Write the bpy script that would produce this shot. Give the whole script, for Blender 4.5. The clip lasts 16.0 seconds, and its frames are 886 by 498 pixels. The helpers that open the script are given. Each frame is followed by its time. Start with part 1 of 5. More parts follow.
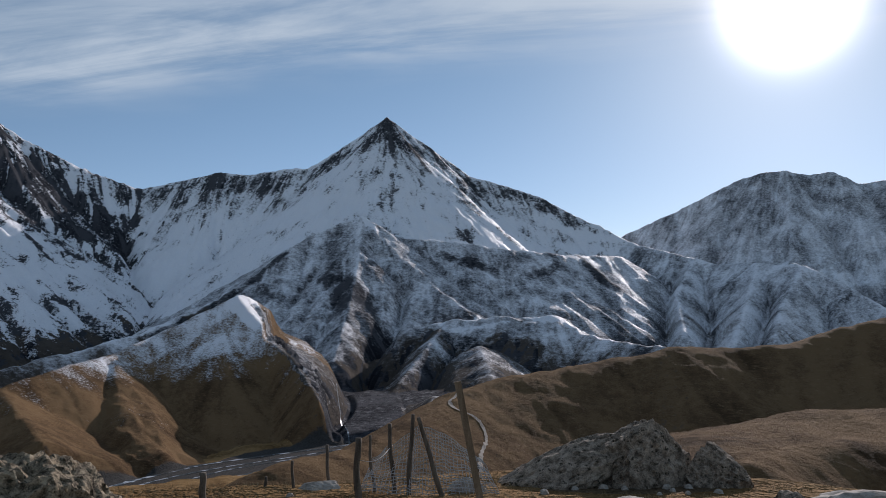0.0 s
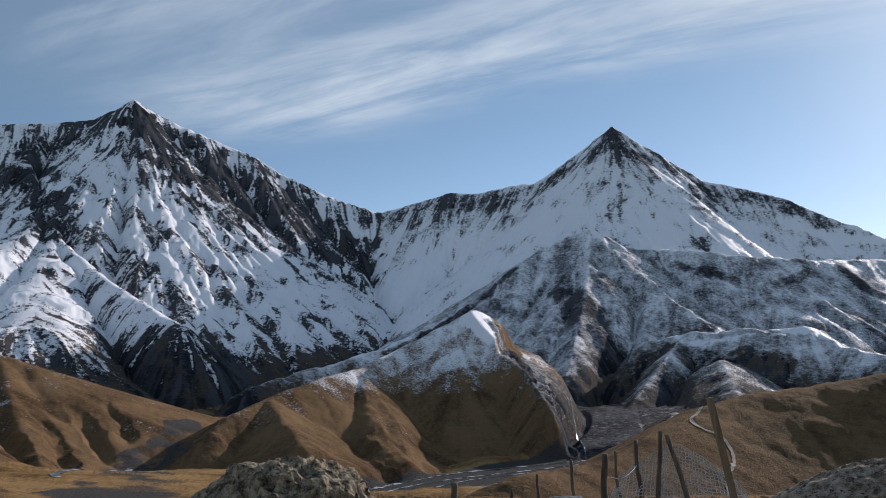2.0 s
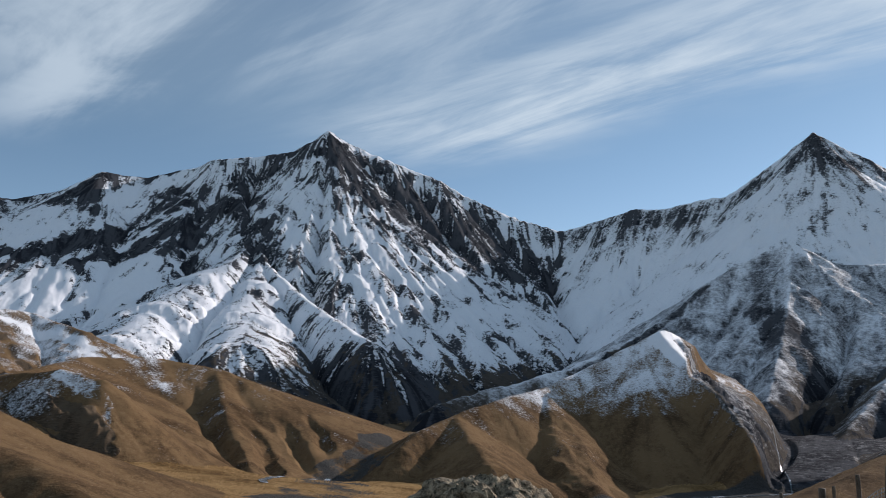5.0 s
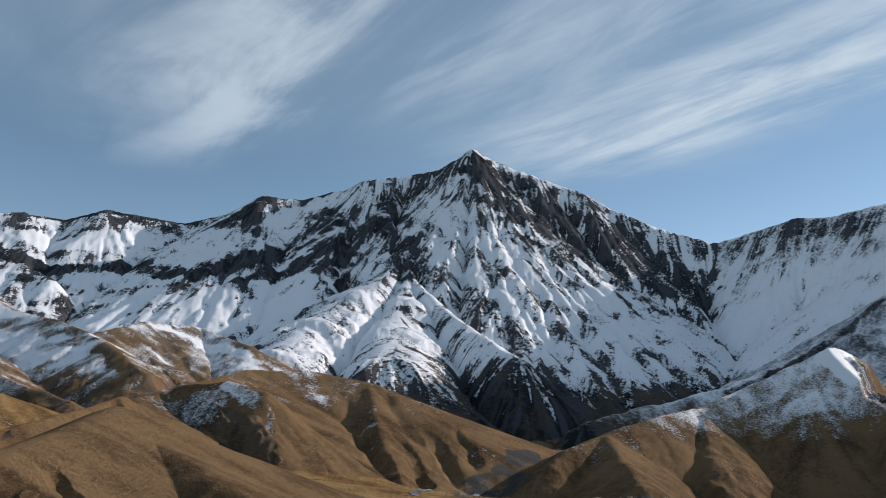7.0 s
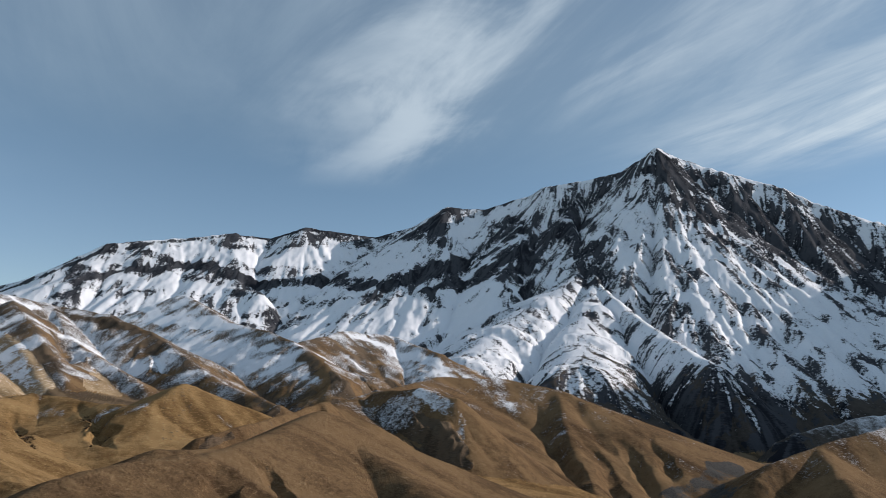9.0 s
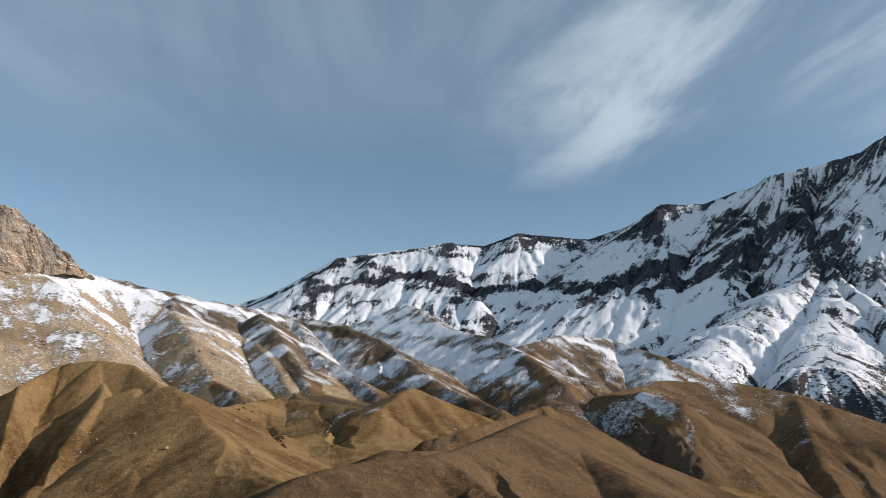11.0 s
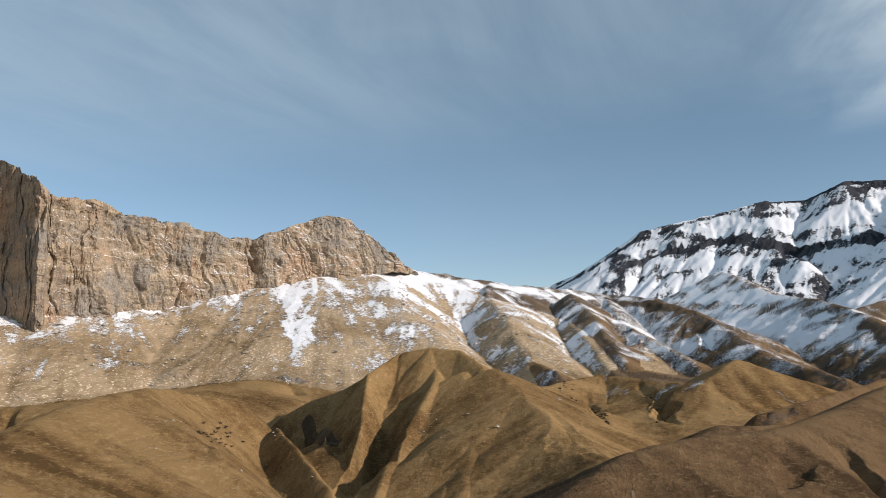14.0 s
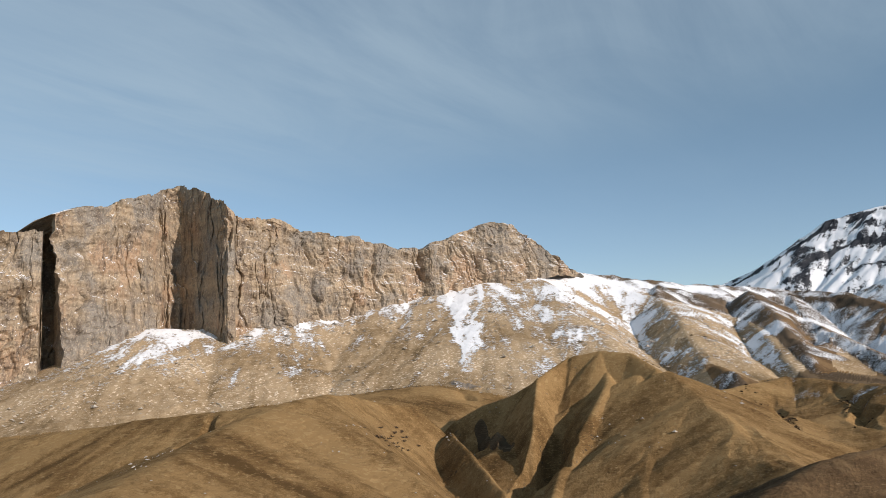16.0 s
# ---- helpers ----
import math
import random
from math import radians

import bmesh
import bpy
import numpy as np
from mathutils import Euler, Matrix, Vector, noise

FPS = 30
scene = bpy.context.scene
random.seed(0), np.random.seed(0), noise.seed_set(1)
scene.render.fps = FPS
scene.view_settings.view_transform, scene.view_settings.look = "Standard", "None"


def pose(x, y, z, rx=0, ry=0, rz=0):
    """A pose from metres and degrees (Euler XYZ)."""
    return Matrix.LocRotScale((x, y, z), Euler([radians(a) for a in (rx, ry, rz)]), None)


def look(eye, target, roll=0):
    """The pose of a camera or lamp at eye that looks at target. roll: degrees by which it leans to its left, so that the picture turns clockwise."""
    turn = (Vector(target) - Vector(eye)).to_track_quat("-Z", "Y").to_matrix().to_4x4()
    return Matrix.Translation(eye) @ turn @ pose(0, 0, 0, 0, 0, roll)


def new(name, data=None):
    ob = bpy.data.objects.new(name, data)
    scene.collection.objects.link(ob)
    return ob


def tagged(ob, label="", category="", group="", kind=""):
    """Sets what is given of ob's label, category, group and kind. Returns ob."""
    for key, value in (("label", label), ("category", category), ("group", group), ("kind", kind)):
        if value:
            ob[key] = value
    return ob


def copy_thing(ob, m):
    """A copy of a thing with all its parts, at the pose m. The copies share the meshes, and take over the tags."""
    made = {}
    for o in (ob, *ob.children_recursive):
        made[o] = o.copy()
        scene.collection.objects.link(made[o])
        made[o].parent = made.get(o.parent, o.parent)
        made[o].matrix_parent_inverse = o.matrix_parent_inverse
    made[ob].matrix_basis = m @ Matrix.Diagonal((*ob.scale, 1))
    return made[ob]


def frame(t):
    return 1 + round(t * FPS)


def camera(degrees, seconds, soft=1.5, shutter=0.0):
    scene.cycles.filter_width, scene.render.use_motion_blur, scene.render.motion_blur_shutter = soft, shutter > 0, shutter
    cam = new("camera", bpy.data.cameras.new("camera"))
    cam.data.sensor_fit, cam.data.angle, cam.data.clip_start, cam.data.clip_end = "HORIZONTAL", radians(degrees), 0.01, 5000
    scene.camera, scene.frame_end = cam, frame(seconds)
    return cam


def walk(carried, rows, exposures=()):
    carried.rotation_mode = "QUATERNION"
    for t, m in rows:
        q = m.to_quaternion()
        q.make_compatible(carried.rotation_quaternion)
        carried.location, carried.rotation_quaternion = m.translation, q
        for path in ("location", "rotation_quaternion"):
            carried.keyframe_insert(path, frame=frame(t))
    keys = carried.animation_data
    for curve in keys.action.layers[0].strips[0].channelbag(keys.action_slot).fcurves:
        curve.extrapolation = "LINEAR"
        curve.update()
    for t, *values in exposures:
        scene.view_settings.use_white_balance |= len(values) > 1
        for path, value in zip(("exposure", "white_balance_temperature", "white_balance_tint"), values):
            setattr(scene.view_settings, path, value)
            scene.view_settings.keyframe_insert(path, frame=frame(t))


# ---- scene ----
cam = camera(59.4, 16.0, 0.5)
ARM, EYE = 0.35, 1.6
# seconds, heading to the left of north, tilt, lean
ROWS = [
    (0.0, 0.06, 95.86, 0.58),
    (0.5, 4.04, 96.31, 1.13),
    (1.0, 8.49, 96.61, 1.29),
    (1.5, 12.32, 96.93, 1.07),
    (2.0, 16.95, 97.09, 0.88),
    (2.5, 20.01, 97.19, 0.91),
    (3.0, 22.25, 97.44, 0.77),
    (5.5, 32.30, 98.88, -0.29),
    (6.0, 34.53, 99.18, -0.51),
    (6.5, 37.79, 99.53, -0.70),
    (7.0, 41.02, 99.66, -0.82),
    (7.5, 44.20, 99.73, -0.90),
    (8.0, 47.60, 99.77, -0.89),
    (10.5, 66.21, 100.09, -1.03),
    (11.0, 70.50, 99.99, -0.90),
    (11.5, 75.23, 99.58, -1.26),
    (12.0, 80.55, 98.66, -1.93),
    (12.5, 84.03, 98.47, -2.08),
    (13.0, 86.71, 98.37, -1.33),
    (13.5, 89.17, 98.46, 0.85),
    (14.0, 93.29, 98.54, 1.73),
    (14.5, 97.38, 98.73, 1.86),
    (15.0, 101.92, 98.86, 1.60),
    (15.5, 103.54, 99.15, 1.71),
    (16.0, 105.57, 99.33, 2.48),
]
# the phone's own exposure and white balance: darker and cooler towards the sun
EXPOSURES = [(0.0, -0.28, 6180, 22), (1.5, -0.12, 6230, 22), (3.0, 0.02, 6270, 21), (8.0, 0.03, 6400, 18), (12.5, 0.14, 6600, 17), (16.0, 0.2, 6680, 17)]
walk(cam, [(t, pose(-ARM * math.sin(radians(yaw)), ARM * math.cos(radians(yaw)), EYE, tilt, lean, yaw)) for t, yaw, tilt, lean in ROWS], EXPOSURES)

# ---- sky, sun ----
SUN_AZ, SUN_EL = -25.0, 21.5          # degrees left of north, degrees up
sun_way = Vector((-math.sin(radians(SUN_AZ)) * math.cos(radians(SUN_EL)), math.cos(radians(SUN_AZ)) * math.cos(radians(SUN_EL)), math.sin(radians(SUN_EL))))
sun_data = bpy.data.lights.new("sun", "SUN")
sun_data.energy, sun_data.angle, sun_data.color = 4.2, radians(0.55), (1.0, 0.93, 0.82)
sun = new("sun", sun_data)
sun.matrix_world = look(sun_way * 900, (0, 0, 0))
scene.view_settings.exposure = 0.0


class Nodes:
    """A few shortcuts to wire a node tree."""

    def __init__(self, tree):
        self.tree = tree
        tree.nodes.clear()

    def add(self, kind, **values):
        node = self.tree.nodes.new(kind)
        for key, value in values.items():
            setattr(node, key, value)
        return node

    def link(self, a, b):
        self.tree.links.new(a, b)

    def put(self, socket, value):
        if isinstance(value, (int, float, tuple)):
            socket.default_value = value
        else:
            self.link(value, socket)

    def math(self, op, a, b=0.0, c=0.0, clamp=False):
        node = self.add("ShaderNodeMath", operation=op, use_clamp=clamp)
        for i, v in enumerate((a, b, c)):
            self.put(node.inputs[i], v)
        return node.outputs[0]

    def step(self, x, lo, hi, out_lo=0.0, out_hi=1.0):
        node = self.add("ShaderNodeMapRange", interpolation_type="SMOOTHSTEP")
        for i, v in enumerate((x, lo, hi, out_lo, out_hi)):
            self.put(node.inputs[i], v)
        return node.outputs[0]

    def mix(self, fac, a, b):
        node = self.add("ShaderNodeMix", data_type="RGBA")
        for i, v in ((0, fac), (6, a), (7, b)):
            self.put(node.inputs[i], (*v, 1.0) if isinstance(v, tuple) and len(v) == 3 else v)
        return node.outputs[2]

    def noise(self, place, scale, detail=4.0, rough=0.55, warp=0.0):
        node = self.add("ShaderNodeTexNoise")
        self.link(place, node.inputs["Vector"])
        node.inputs["Scale"].default_value, node.inputs["Detail"].default_value = scale, detail
        node.inputs["Roughness"].default_value, node.inputs["Distortion"].default_value = rough, warp
        return node.outputs[0]

    def mapping(self, place, scale=(1, 1, 1), turn=(0, 0, 0), shift=(0, 0, 0)):
        node = self.add("ShaderNodeMapping")
        self.link(place, node.inputs[0])
        node.inputs["Scale"].default_value, node.inputs["Rotation"].default_value, node.inputs["Location"].default_value = scale, turn, shift
        return node.outputs[0]


world = bpy.data.worlds.new("sky")
scene.world = world
world.use_nodes = True
n = Nodes(world.node_tree)
coord = n.add("ShaderNodeTexCoord").outputs["Generated"]
sky = n.add("ShaderNodeTexSky", sky_type="NISHITA", sun_disc=False, sun_elevation=radians(SUN_EL), sun_rotation=radians(-SUN_AZ), altitude=1200.0, air_density=1.0, dust_density=0.3, ozone_density=1.0)
split = n.add("ShaderNodeSeparateXYZ")
n.link(coord, split.inputs[0])
dx, dy, dz = split.outputs
height = n.math("MAXIMUM", dz, 0.04)
# the sheet of cirrus, seen from below: streaks run from west-north-west to east-south-east
sheet = n.add("ShaderNodeCombineXYZ")
n.link(n.math("DIVIDE", dx, height), sheet.inputs[0])
n.link(n.math("DIVIDE", dy, height), sheet.inputs[1])
turned = n.mapping(sheet.outputs[0], turn=(0, 0, radians(15)))
across = n.add("ShaderNodeSeparateXYZ")
n.link(turned, across.inputs[0])
u, v = across.outputs[0], across.outputs[1]


def band(middle, width, u_from, u_to, size):
    """One streak of cirrus along the sheet."""
    off = n.math("DIVIDE", n.math("SUBTRACT", n.math("ADD", v, wav), middle), width)
    bell = n.math("POWER", 2.718, n.math("MULTIPLY", n.math("MULTIPLY", off, off), -1.0))
    return n.math("MULTIPLY", bell, n.step(u, u_from, u_to, 0.0, size))


wav = n.math("MULTIPLY_ADD", n.noise(n.mapping(turned, (0.9, 0.9, 1)), 1.0, 4.0), 0.9, -0.45)
fibre = n.noise(n.mapping(turned, (0.8, 2.3, 1), turn=(0, 0, radians(7))), 1.0, 8.0, 0.6, 1.0)
tuft = n.noise(n.mapping(turned, (0.45, 1.5, 1), turn=(0, 0, radians(-5)), shift=(3.1, 1.7, 0)), 1.0, 7.0, 0.6, 1.0)
streaks = n.math("ADD", n.math("ADD", band(2.36, 0.34, -3.2, -2.1, 1.0), band(0.82, 0.26, -4.0, -2.9, 0.75)), n.math("ADD", band(1.42, 0.22, -2.8, -1.9, 0.5), band(1.9, 0.3, -3.0, -1.6, 0.4)))
streaks = n.math("MULTIPLY", streaks, n.step(n.math("ADD", n.math("MULTIPLY", fibre, 0.4), n.math("MULTIPLY", tuft, 0.6)), 0.40, 0.60, 0.08, 1.0))
veil = n.math("ADD", n.math("MULTIPLY", n.step(u, -3.7, -1.8, 0.0, 0.42), n.step(n.math("ADD", v, wav), 2.75, 2.3)), n.step(v, 0.6, -0.9, 0.0, 0.1))
veil = n.math("MULTIPLY", veil, n.step(dz, 0.16, 0.34, 0.55, 1.0))
veil = n.math("MULTIPLY", veil, n.step(n.math("ADD", n.math("MULTIPLY", tuft, 0.7), n.math("MULTIPLY", fibre, 0.3)), 0.30, 0.70, 0.45, 1.05))
clear = n.add("ShaderNodeMix", data_type="RGBA", blend_type="MULTIPLY")
clear.inputs[0].default_value = 1.0
n.link(n.mix(n.step(dz, 0.08, 0.36), (0.90, 1.0, 1.03), (0.91, 1.04, 0.96)), clear.inputs[7])
n.link(sky.outputs[0], clear.inputs[6])
cloud = n.mix(n.math("MULTIPLY", veil, 1.0, clamp=True), clear.outputs[2], (3.8, 5.1, 5.8))
cloud = n.mix(n.math("MULTIPLY", streaks, 0.85, clamp=True), cloud, (6.0, 7.2, 7.6))
# the bright ring of thin ice cloud round the sun
aim = n.add("ShaderNodeVectorMath", operation="DOT_PRODUCT")
n.link(coord, aim.inputs[0])
aim.inputs[1].default_value = tuple(sun_way)
near_sun = n.math("MAXIMUM", aim.outputs["Value"], 0.0)
ring = n.math("ADD", n.math("MULTIPLY", n.math("POWER", near_sun, 850.0), 60.0), n.math("MULTIPLY", n.math("POWER", near_sun, 60.0), 2.2))
add = n.add("ShaderNodeMix", data_type="RGBA", blend_type="ADD")
add.inputs[0].default_value = 1.0
n.link(cloud, add.inputs[6])
warm = n.add("ShaderNodeMix", data_type="RGBA", blend_type="MULTIPLY")
warm.inputs[0].default_value = 1.0
warm.inputs[7].default_value = (1.0, 0.97, 0.92, 1.0)
n.link(ring, warm.inputs[6])
n.link(warm.outputs[2], add.inputs[7])
back = n.add("ShaderNodeBackground")
back.inputs[1].default_value = 0.1
n.link(add.outputs[2], back.inputs[0])
n.link(back.outputs[0], n.add("ShaderNodeOutputWorld").inputs[0])

# ---- materials ----
def material(name):
    mat = bpy.data.materials.new(name)
    mat.use_nodes = True
    n = Nodes(mat.node_tree)
    surface = n.add("ShaderNodeBsdfPrincipled")
    n.link(surface.outputs[0], n.add("ShaderNodeOutputMaterial").inputs[0])
    return mat, n, surface


def bump(n, surface, height, distance, strength=1.0):
    node = n.add("ShaderNodeBump")
    node.inputs["Strength"].default_value, node.inputs["Distance"].default_value = strength, distance
    n.link(height, node.inputs["Height"])
    n.link(node.outputs[0], surface.inputs["Normal"])


def attribute(n, name):
    return n.add("ShaderNodeAttribute", attribute_name=name).outputs["Fac"]


def terrain_material(name, grass_a, grass_b, grass_c, rock_a, rock_b, grain, relief, stones=0.0, speckle=0.35):
    """Dry grass, bare rock, gravel and snow, told apart by the maps of the land; grain: metres of the middle pattern."""
    mat, n, surface = material(name)
    place = n.add("ShaderNodeNewGeometry").outputs["Position"]
    wide = n.noise(place, 1 / (grain * 12), 5.0, 0.6)
    mid = n.noise(place, 1 / grain, 6.0, 0.68)
    fine = n.noise(place, 4.5 / grain, 5.0, 0.75)
    lines = n.noise(n.mapping(place, (1, 1, 5.0)), 1.3 / grain, 5.0, 0.7, 0.4)
    streak = attribute(n, "streak")
    flow = n.math("MULTIPLY_ADD", attribute(n, "fall"), 0.2, 0.5)
    tone = n.math("ADD", n.math("ADD", n.math("MULTIPLY", wide, 0.35), n.math("MULTIPLY", flow, 0.15)), n.math("ADD", n.math("MULTIPLY", mid, 0.25), n.math("MULTIPLY", fine, 0.25)))
    grass = n.mix(n.step(tone, 0.43, 0.57), grass_a, grass_b)
    grass = n.mix(n.step(lines, 0.57, 0.68, 0.0, 0.6), grass, grass_c)
    grass = n.mix(n.step(n.math("ADD", n.math("MULTIPLY", wide, 0.4), n.math("ADD", n.math("MULTIPLY", lines, 0.35), n.math("MULTIPLY", flow, 0.25))), 0.44, 0.36, 0.0, 0.65), grass, tuple(0.45 * v for v in grass_a))
    if stones:
        grass = n.mix(n.step(n.math("ADD", n.math("MULTIPLY", n.noise(place, 0.2, 2.0, 0.5), 0.7), n.math("MULTIPLY", wide, 0.3)), 0.57, 0.63, 0.0, stones), grass, tuple(1.25 * v for v in grass_c))
    rock = n.mix(n.step(n.math("ADD", n.math("MULTIPLY", lines, 0.5), n.math("MULTIPLY", flow, 0.5)), 0.38, 0.62), rock_a, rock_b)
    bare = n.step(n.math("ADD", attribute(n, "rock"), n.math("MULTIPLY_ADD", mid, 1.0, -0.5)), 0.44, 0.56)
    earth = n.mix(bare, grass, rock)
    earth = n.mix(n.step(n.math("ADD", attribute(n, "gravel"), n.math("MULTIPLY_ADD", mid, 0.5, -0.25)), 0.4, 0.6), earth, n.mix(n.step(fine, 0.4, 0.6), (0.042, 0.04, 0.038), (0.10, 0.096, 0.09)))
    patches = n.math("ADD", n.math("MULTIPLY_ADD", n.noise(place, 1.7 / grain, 6.0, 0.75), speckle, -0.5 * speckle), n.math("MULTIPLY_ADD", fine, 0.9, -0.45))
    patches = n.math("ADD", patches, n.math("MULTIPLY_ADD", n.noise(place, 0.25 / grain, 5.0, 0.65), 0.4 * speckle, -0.2 * speckle))
    patches = n.math("ADD", patches, n.math("ADD", n.math("MULTIPLY_ADD", lines, 1.1, -0.55), n.math("MULTIPLY", n.math("SUBTRACT", 0.5, flow), n.math("MINIMUM", streak, n.math("MULTIPLY_ADD", streak, 0.35, 0.6)))))
    cover = n.math("ADD", attribute(n, "snow"), n.math("MULTIPLY", patches, n.math("MULTIPLY_ADD", streak, 0.65, 0.35)))
    thin = attribute(n, "thin")
    white = n.step(cover, n.math("SUBTRACT", 0.52, thin), n.math("ADD", 0.52, thin))
    drift = n.mix(n.step(fine, 0.35, 0.65), (0.78, 0.80, 0.84), (0.90, 0.91, 0.93))
    n.link(n.mix(white, earth, drift), surface.inputs["Base Color"])
    n.link(n.math("MULTIPLY_ADD", white, -0.35, 0.92), surface.inputs["Roughness"])
    n.link(n.math("MULTIPLY_ADD", white, 0.17, 0.03), surface.inputs["Specular IOR Level"])
    rough = n.math("ADD", n.math("MULTIPLY", mid, 0.5), n.math("ADD", n.math("MULTIPLY", fine, 0.4), n.math("MULTIPLY", lines, 0.3)))
    bump(n, surface, n.math("MULTIPLY", rough, n.math("MULTIPLY_ADD", white, -0.55, 1.0)), relief, 0.9)
    return mat


ALPINE = terrain_material("alpine_slopes", (0.062, 0.053, 0.046), (0.10, 0.084, 0.07), (0.125, 0.11, 0.098), (0.022, 0.024, 0.03), (0.075, 0.077, 0.085), 20.0, 9.0, 0.0, 2.2)
GRASSY = terrain_material("dry_grass_slopes", (0.187, 0.11, 0.046), (0.345, 0.217, 0.097), (0.45, 0.315, 0.158), (0.09, 0.062, 0.038), (0.20, 0.14, 0.085), 6.0, 5.0, 0.25)
RUSSET = terrain_material("russet_grass_slopes", (0.118, 0.073, 0.039), (0.21, 0.133, 0.069), (0.28, 0.192, 0.11), (0.065, 0.048, 0.034), (0.15, 0.108, 0.072), 7.0, 4.6, 0.1, 2.6)
TALUS = terrain_material("stony_talus_slopes", (0.27, 0.186, 0.102), (0.44, 0.322, 0.2), (0.6, 0.50, 0.385), (0.13, 0.11, 0.09), (0.30, 0.25, 0.20), 11.0, 4.5, 0.9, 2.8)

# ---- the lie of the land ----
# Each range is a list of ridges: (slope at the crest, metres over which it eases, slope at the foot, rounding of the crest) and the crest's line in plan and height.
FAR_RANGE = [
    ((0.95, 400, 0.8), [(964, 4784, 433), (1135, 4746, 572), (1429, 4666, 697), (1740, 4559, 854), (1872, 4507, 890), (1985, 4458, 899), (2105, 4403, 857), (2222, 4345, 864), (2331, 4287, 783), (2447, 4222, 789), (2731, 4044, 676), (3097, 3771, 583)]),
    ((0.9, 400, 0.8), [(1985, 4458, 899), (1844, 4518, 583), (1636, 4351, 307)]),
    ((0.9, 400, 0.8), [(2447, 4222, 789), (2249, 4288, 485), (1872, 4043, 252)]),
]
PYRAMID_CREST = [
    ((1.2, 450, 0.62), [(-1683, 4125, 757), (-1607, 4086, 759), (-1453, 4075, 783), (-1170, 4031, 832), (-1021, 4031, 815), (-776, 3994, 844), (-697, 3969, 832), (-533, 3943, 920), (-280, 3891, 1080), (-165, 3898, 994), (-64, 3913, 926), (138, 3950, 784), (342, 3964, 725), (514, 3945, 661), (677, 3894, 558), (775, 3823, 502), (898, 3704, 402)]),
]
PYRAMID_SPURS = [
    ((1.1, 250, 0.75), [(-280, 3891, 1080), (-228, 3739, 822), (-246, 3583, 627), (-322, 3409, 514)]),
    ((1.1, 250, 0.75), [(-64, 3913, 926), (49, 3798, 760), (206, 3650, 539)]),
    ((1.1, 250, 0.75), [(-1170, 4031, 832), (-1087, 3854, 611), (-1173, 3531, 353)]),
]
PYRAMID = PYRAMID_CREST + PYRAMID_SPURS
SHOULDER = [
    ((0.85, 300, 0.65), [(898, 3704, 402), (1052, 3461, 316), (1170, 3287, 262), (1263, 3113, 249), (1360, 2931, 226), (1432, 2752, 134), (1468, 2585, 50), (1543, 2389, -62)]),
    ((0.85, 200, 0.65), [(1104, 3391, 291), (905, 3034, 129), (797, 2596, -21)]),
    ((0.85, 200, 0.65), [(1263, 3113, 249), (1100, 2804, 96), (901, 2424, -39)]),
    ((0.85, 200, 0.65), [(1360, 2931, 226), (1167, 2679, 71), (996, 2359, -39)]),
]
FRONT_RIDGE_CREST = [
    ((0.75, 400, 0.45), [(770, 3337, 302), (494, 3128, 292), (257, 3027, 307), (36, 3037, 342), (-186, 3032, 368), (-318, 3021, 444), (-477, 2909, 367), (-549, 2791, 302), (-637, 2613, 182), (-723, 2457, 92), (-865, 2231, -3), (-1021, 1949, -69), (-1074, 1805, -99)]),
]
FRONT_RIDGE_SPURS = [
    ((0.8, 250, 0.5), [(-318, 3021, 444), (-295, 2725, 266), (-285, 2350, 76), (-280, 1980, -78)]),
    ((0.5, 100, 0.48), [(90, 1950, -45), (100, 1600, -100), (90, 1300, -135), (80, 1120, -150)]),
    ((0.4, 100, 0.35), [(-20, 1450, -122), (-35, 1200, -150), (-45, 1020, -163), (-40, 900, -168)]),
    ((0.7, 200, 0.6), [(-102, 2148, -2), (7, 2150, 23), (178, 2143, 31), (308, 2128, 32), (362, 2048, -17), (443, 1950, -37), (544, 1820, -51), (625, 1688, -87)]),
    ((0.75, 200, 0.65), [(7, 2150, 23), (-63, 1899, -77), (-105, 1697, -128)]),
]
FRONT_RIDGE = FRONT_RIDGE_CREST + FRONT_RIDGE_SPURS
PATCH_HILL = [
    ((0.7, 150, 0.5), [(-383, 1576, 90), (-446, 1516, 47), (-504, 1434, 7), (-557, 1317, -36), (-570, 1224, -45), (-571, 1146, -53), (-591, 1045, -72), (-597, 960, -87), (-592, 903, -107)]),
    ((1.1, 80, 0.9), [(-383, 1574, 88), (-335, 1513, 40), (-278, 1423, -16), (-228, 1310, -66), (-184, 1186, -111), (-154, 1089, -132)]),
    ((0.6, 100, 0.42), [(-557, 1317, -36), (-486, 1173, -84), (-381, 1032, -129), (-295, 935, -158)]),
    ((0.55, 100, 0.4), [(-591, 1045, -72), (-505, 943, -99), (-414, 833, -123), (-351, 774, -141)]),
]
DARK_PEAK_CREST = [
    ((1.1, 700, 0.52), [(-1618, 4082, 756), (-1898, 4031, 860), (-2163, 3969, 994), (-2327, 3920, 1107), (-2587, 3831, 1226), (-2808, 3737, 1330), (-2952, 3641, 1428), (-3032, 3574, 1354), (-3115, 3502, 1290), (-3269, 3394, 1257), (-3477, 3219, 1222), (-3706, 3116, 1114), (-3910, 2921, 1101)]),
]
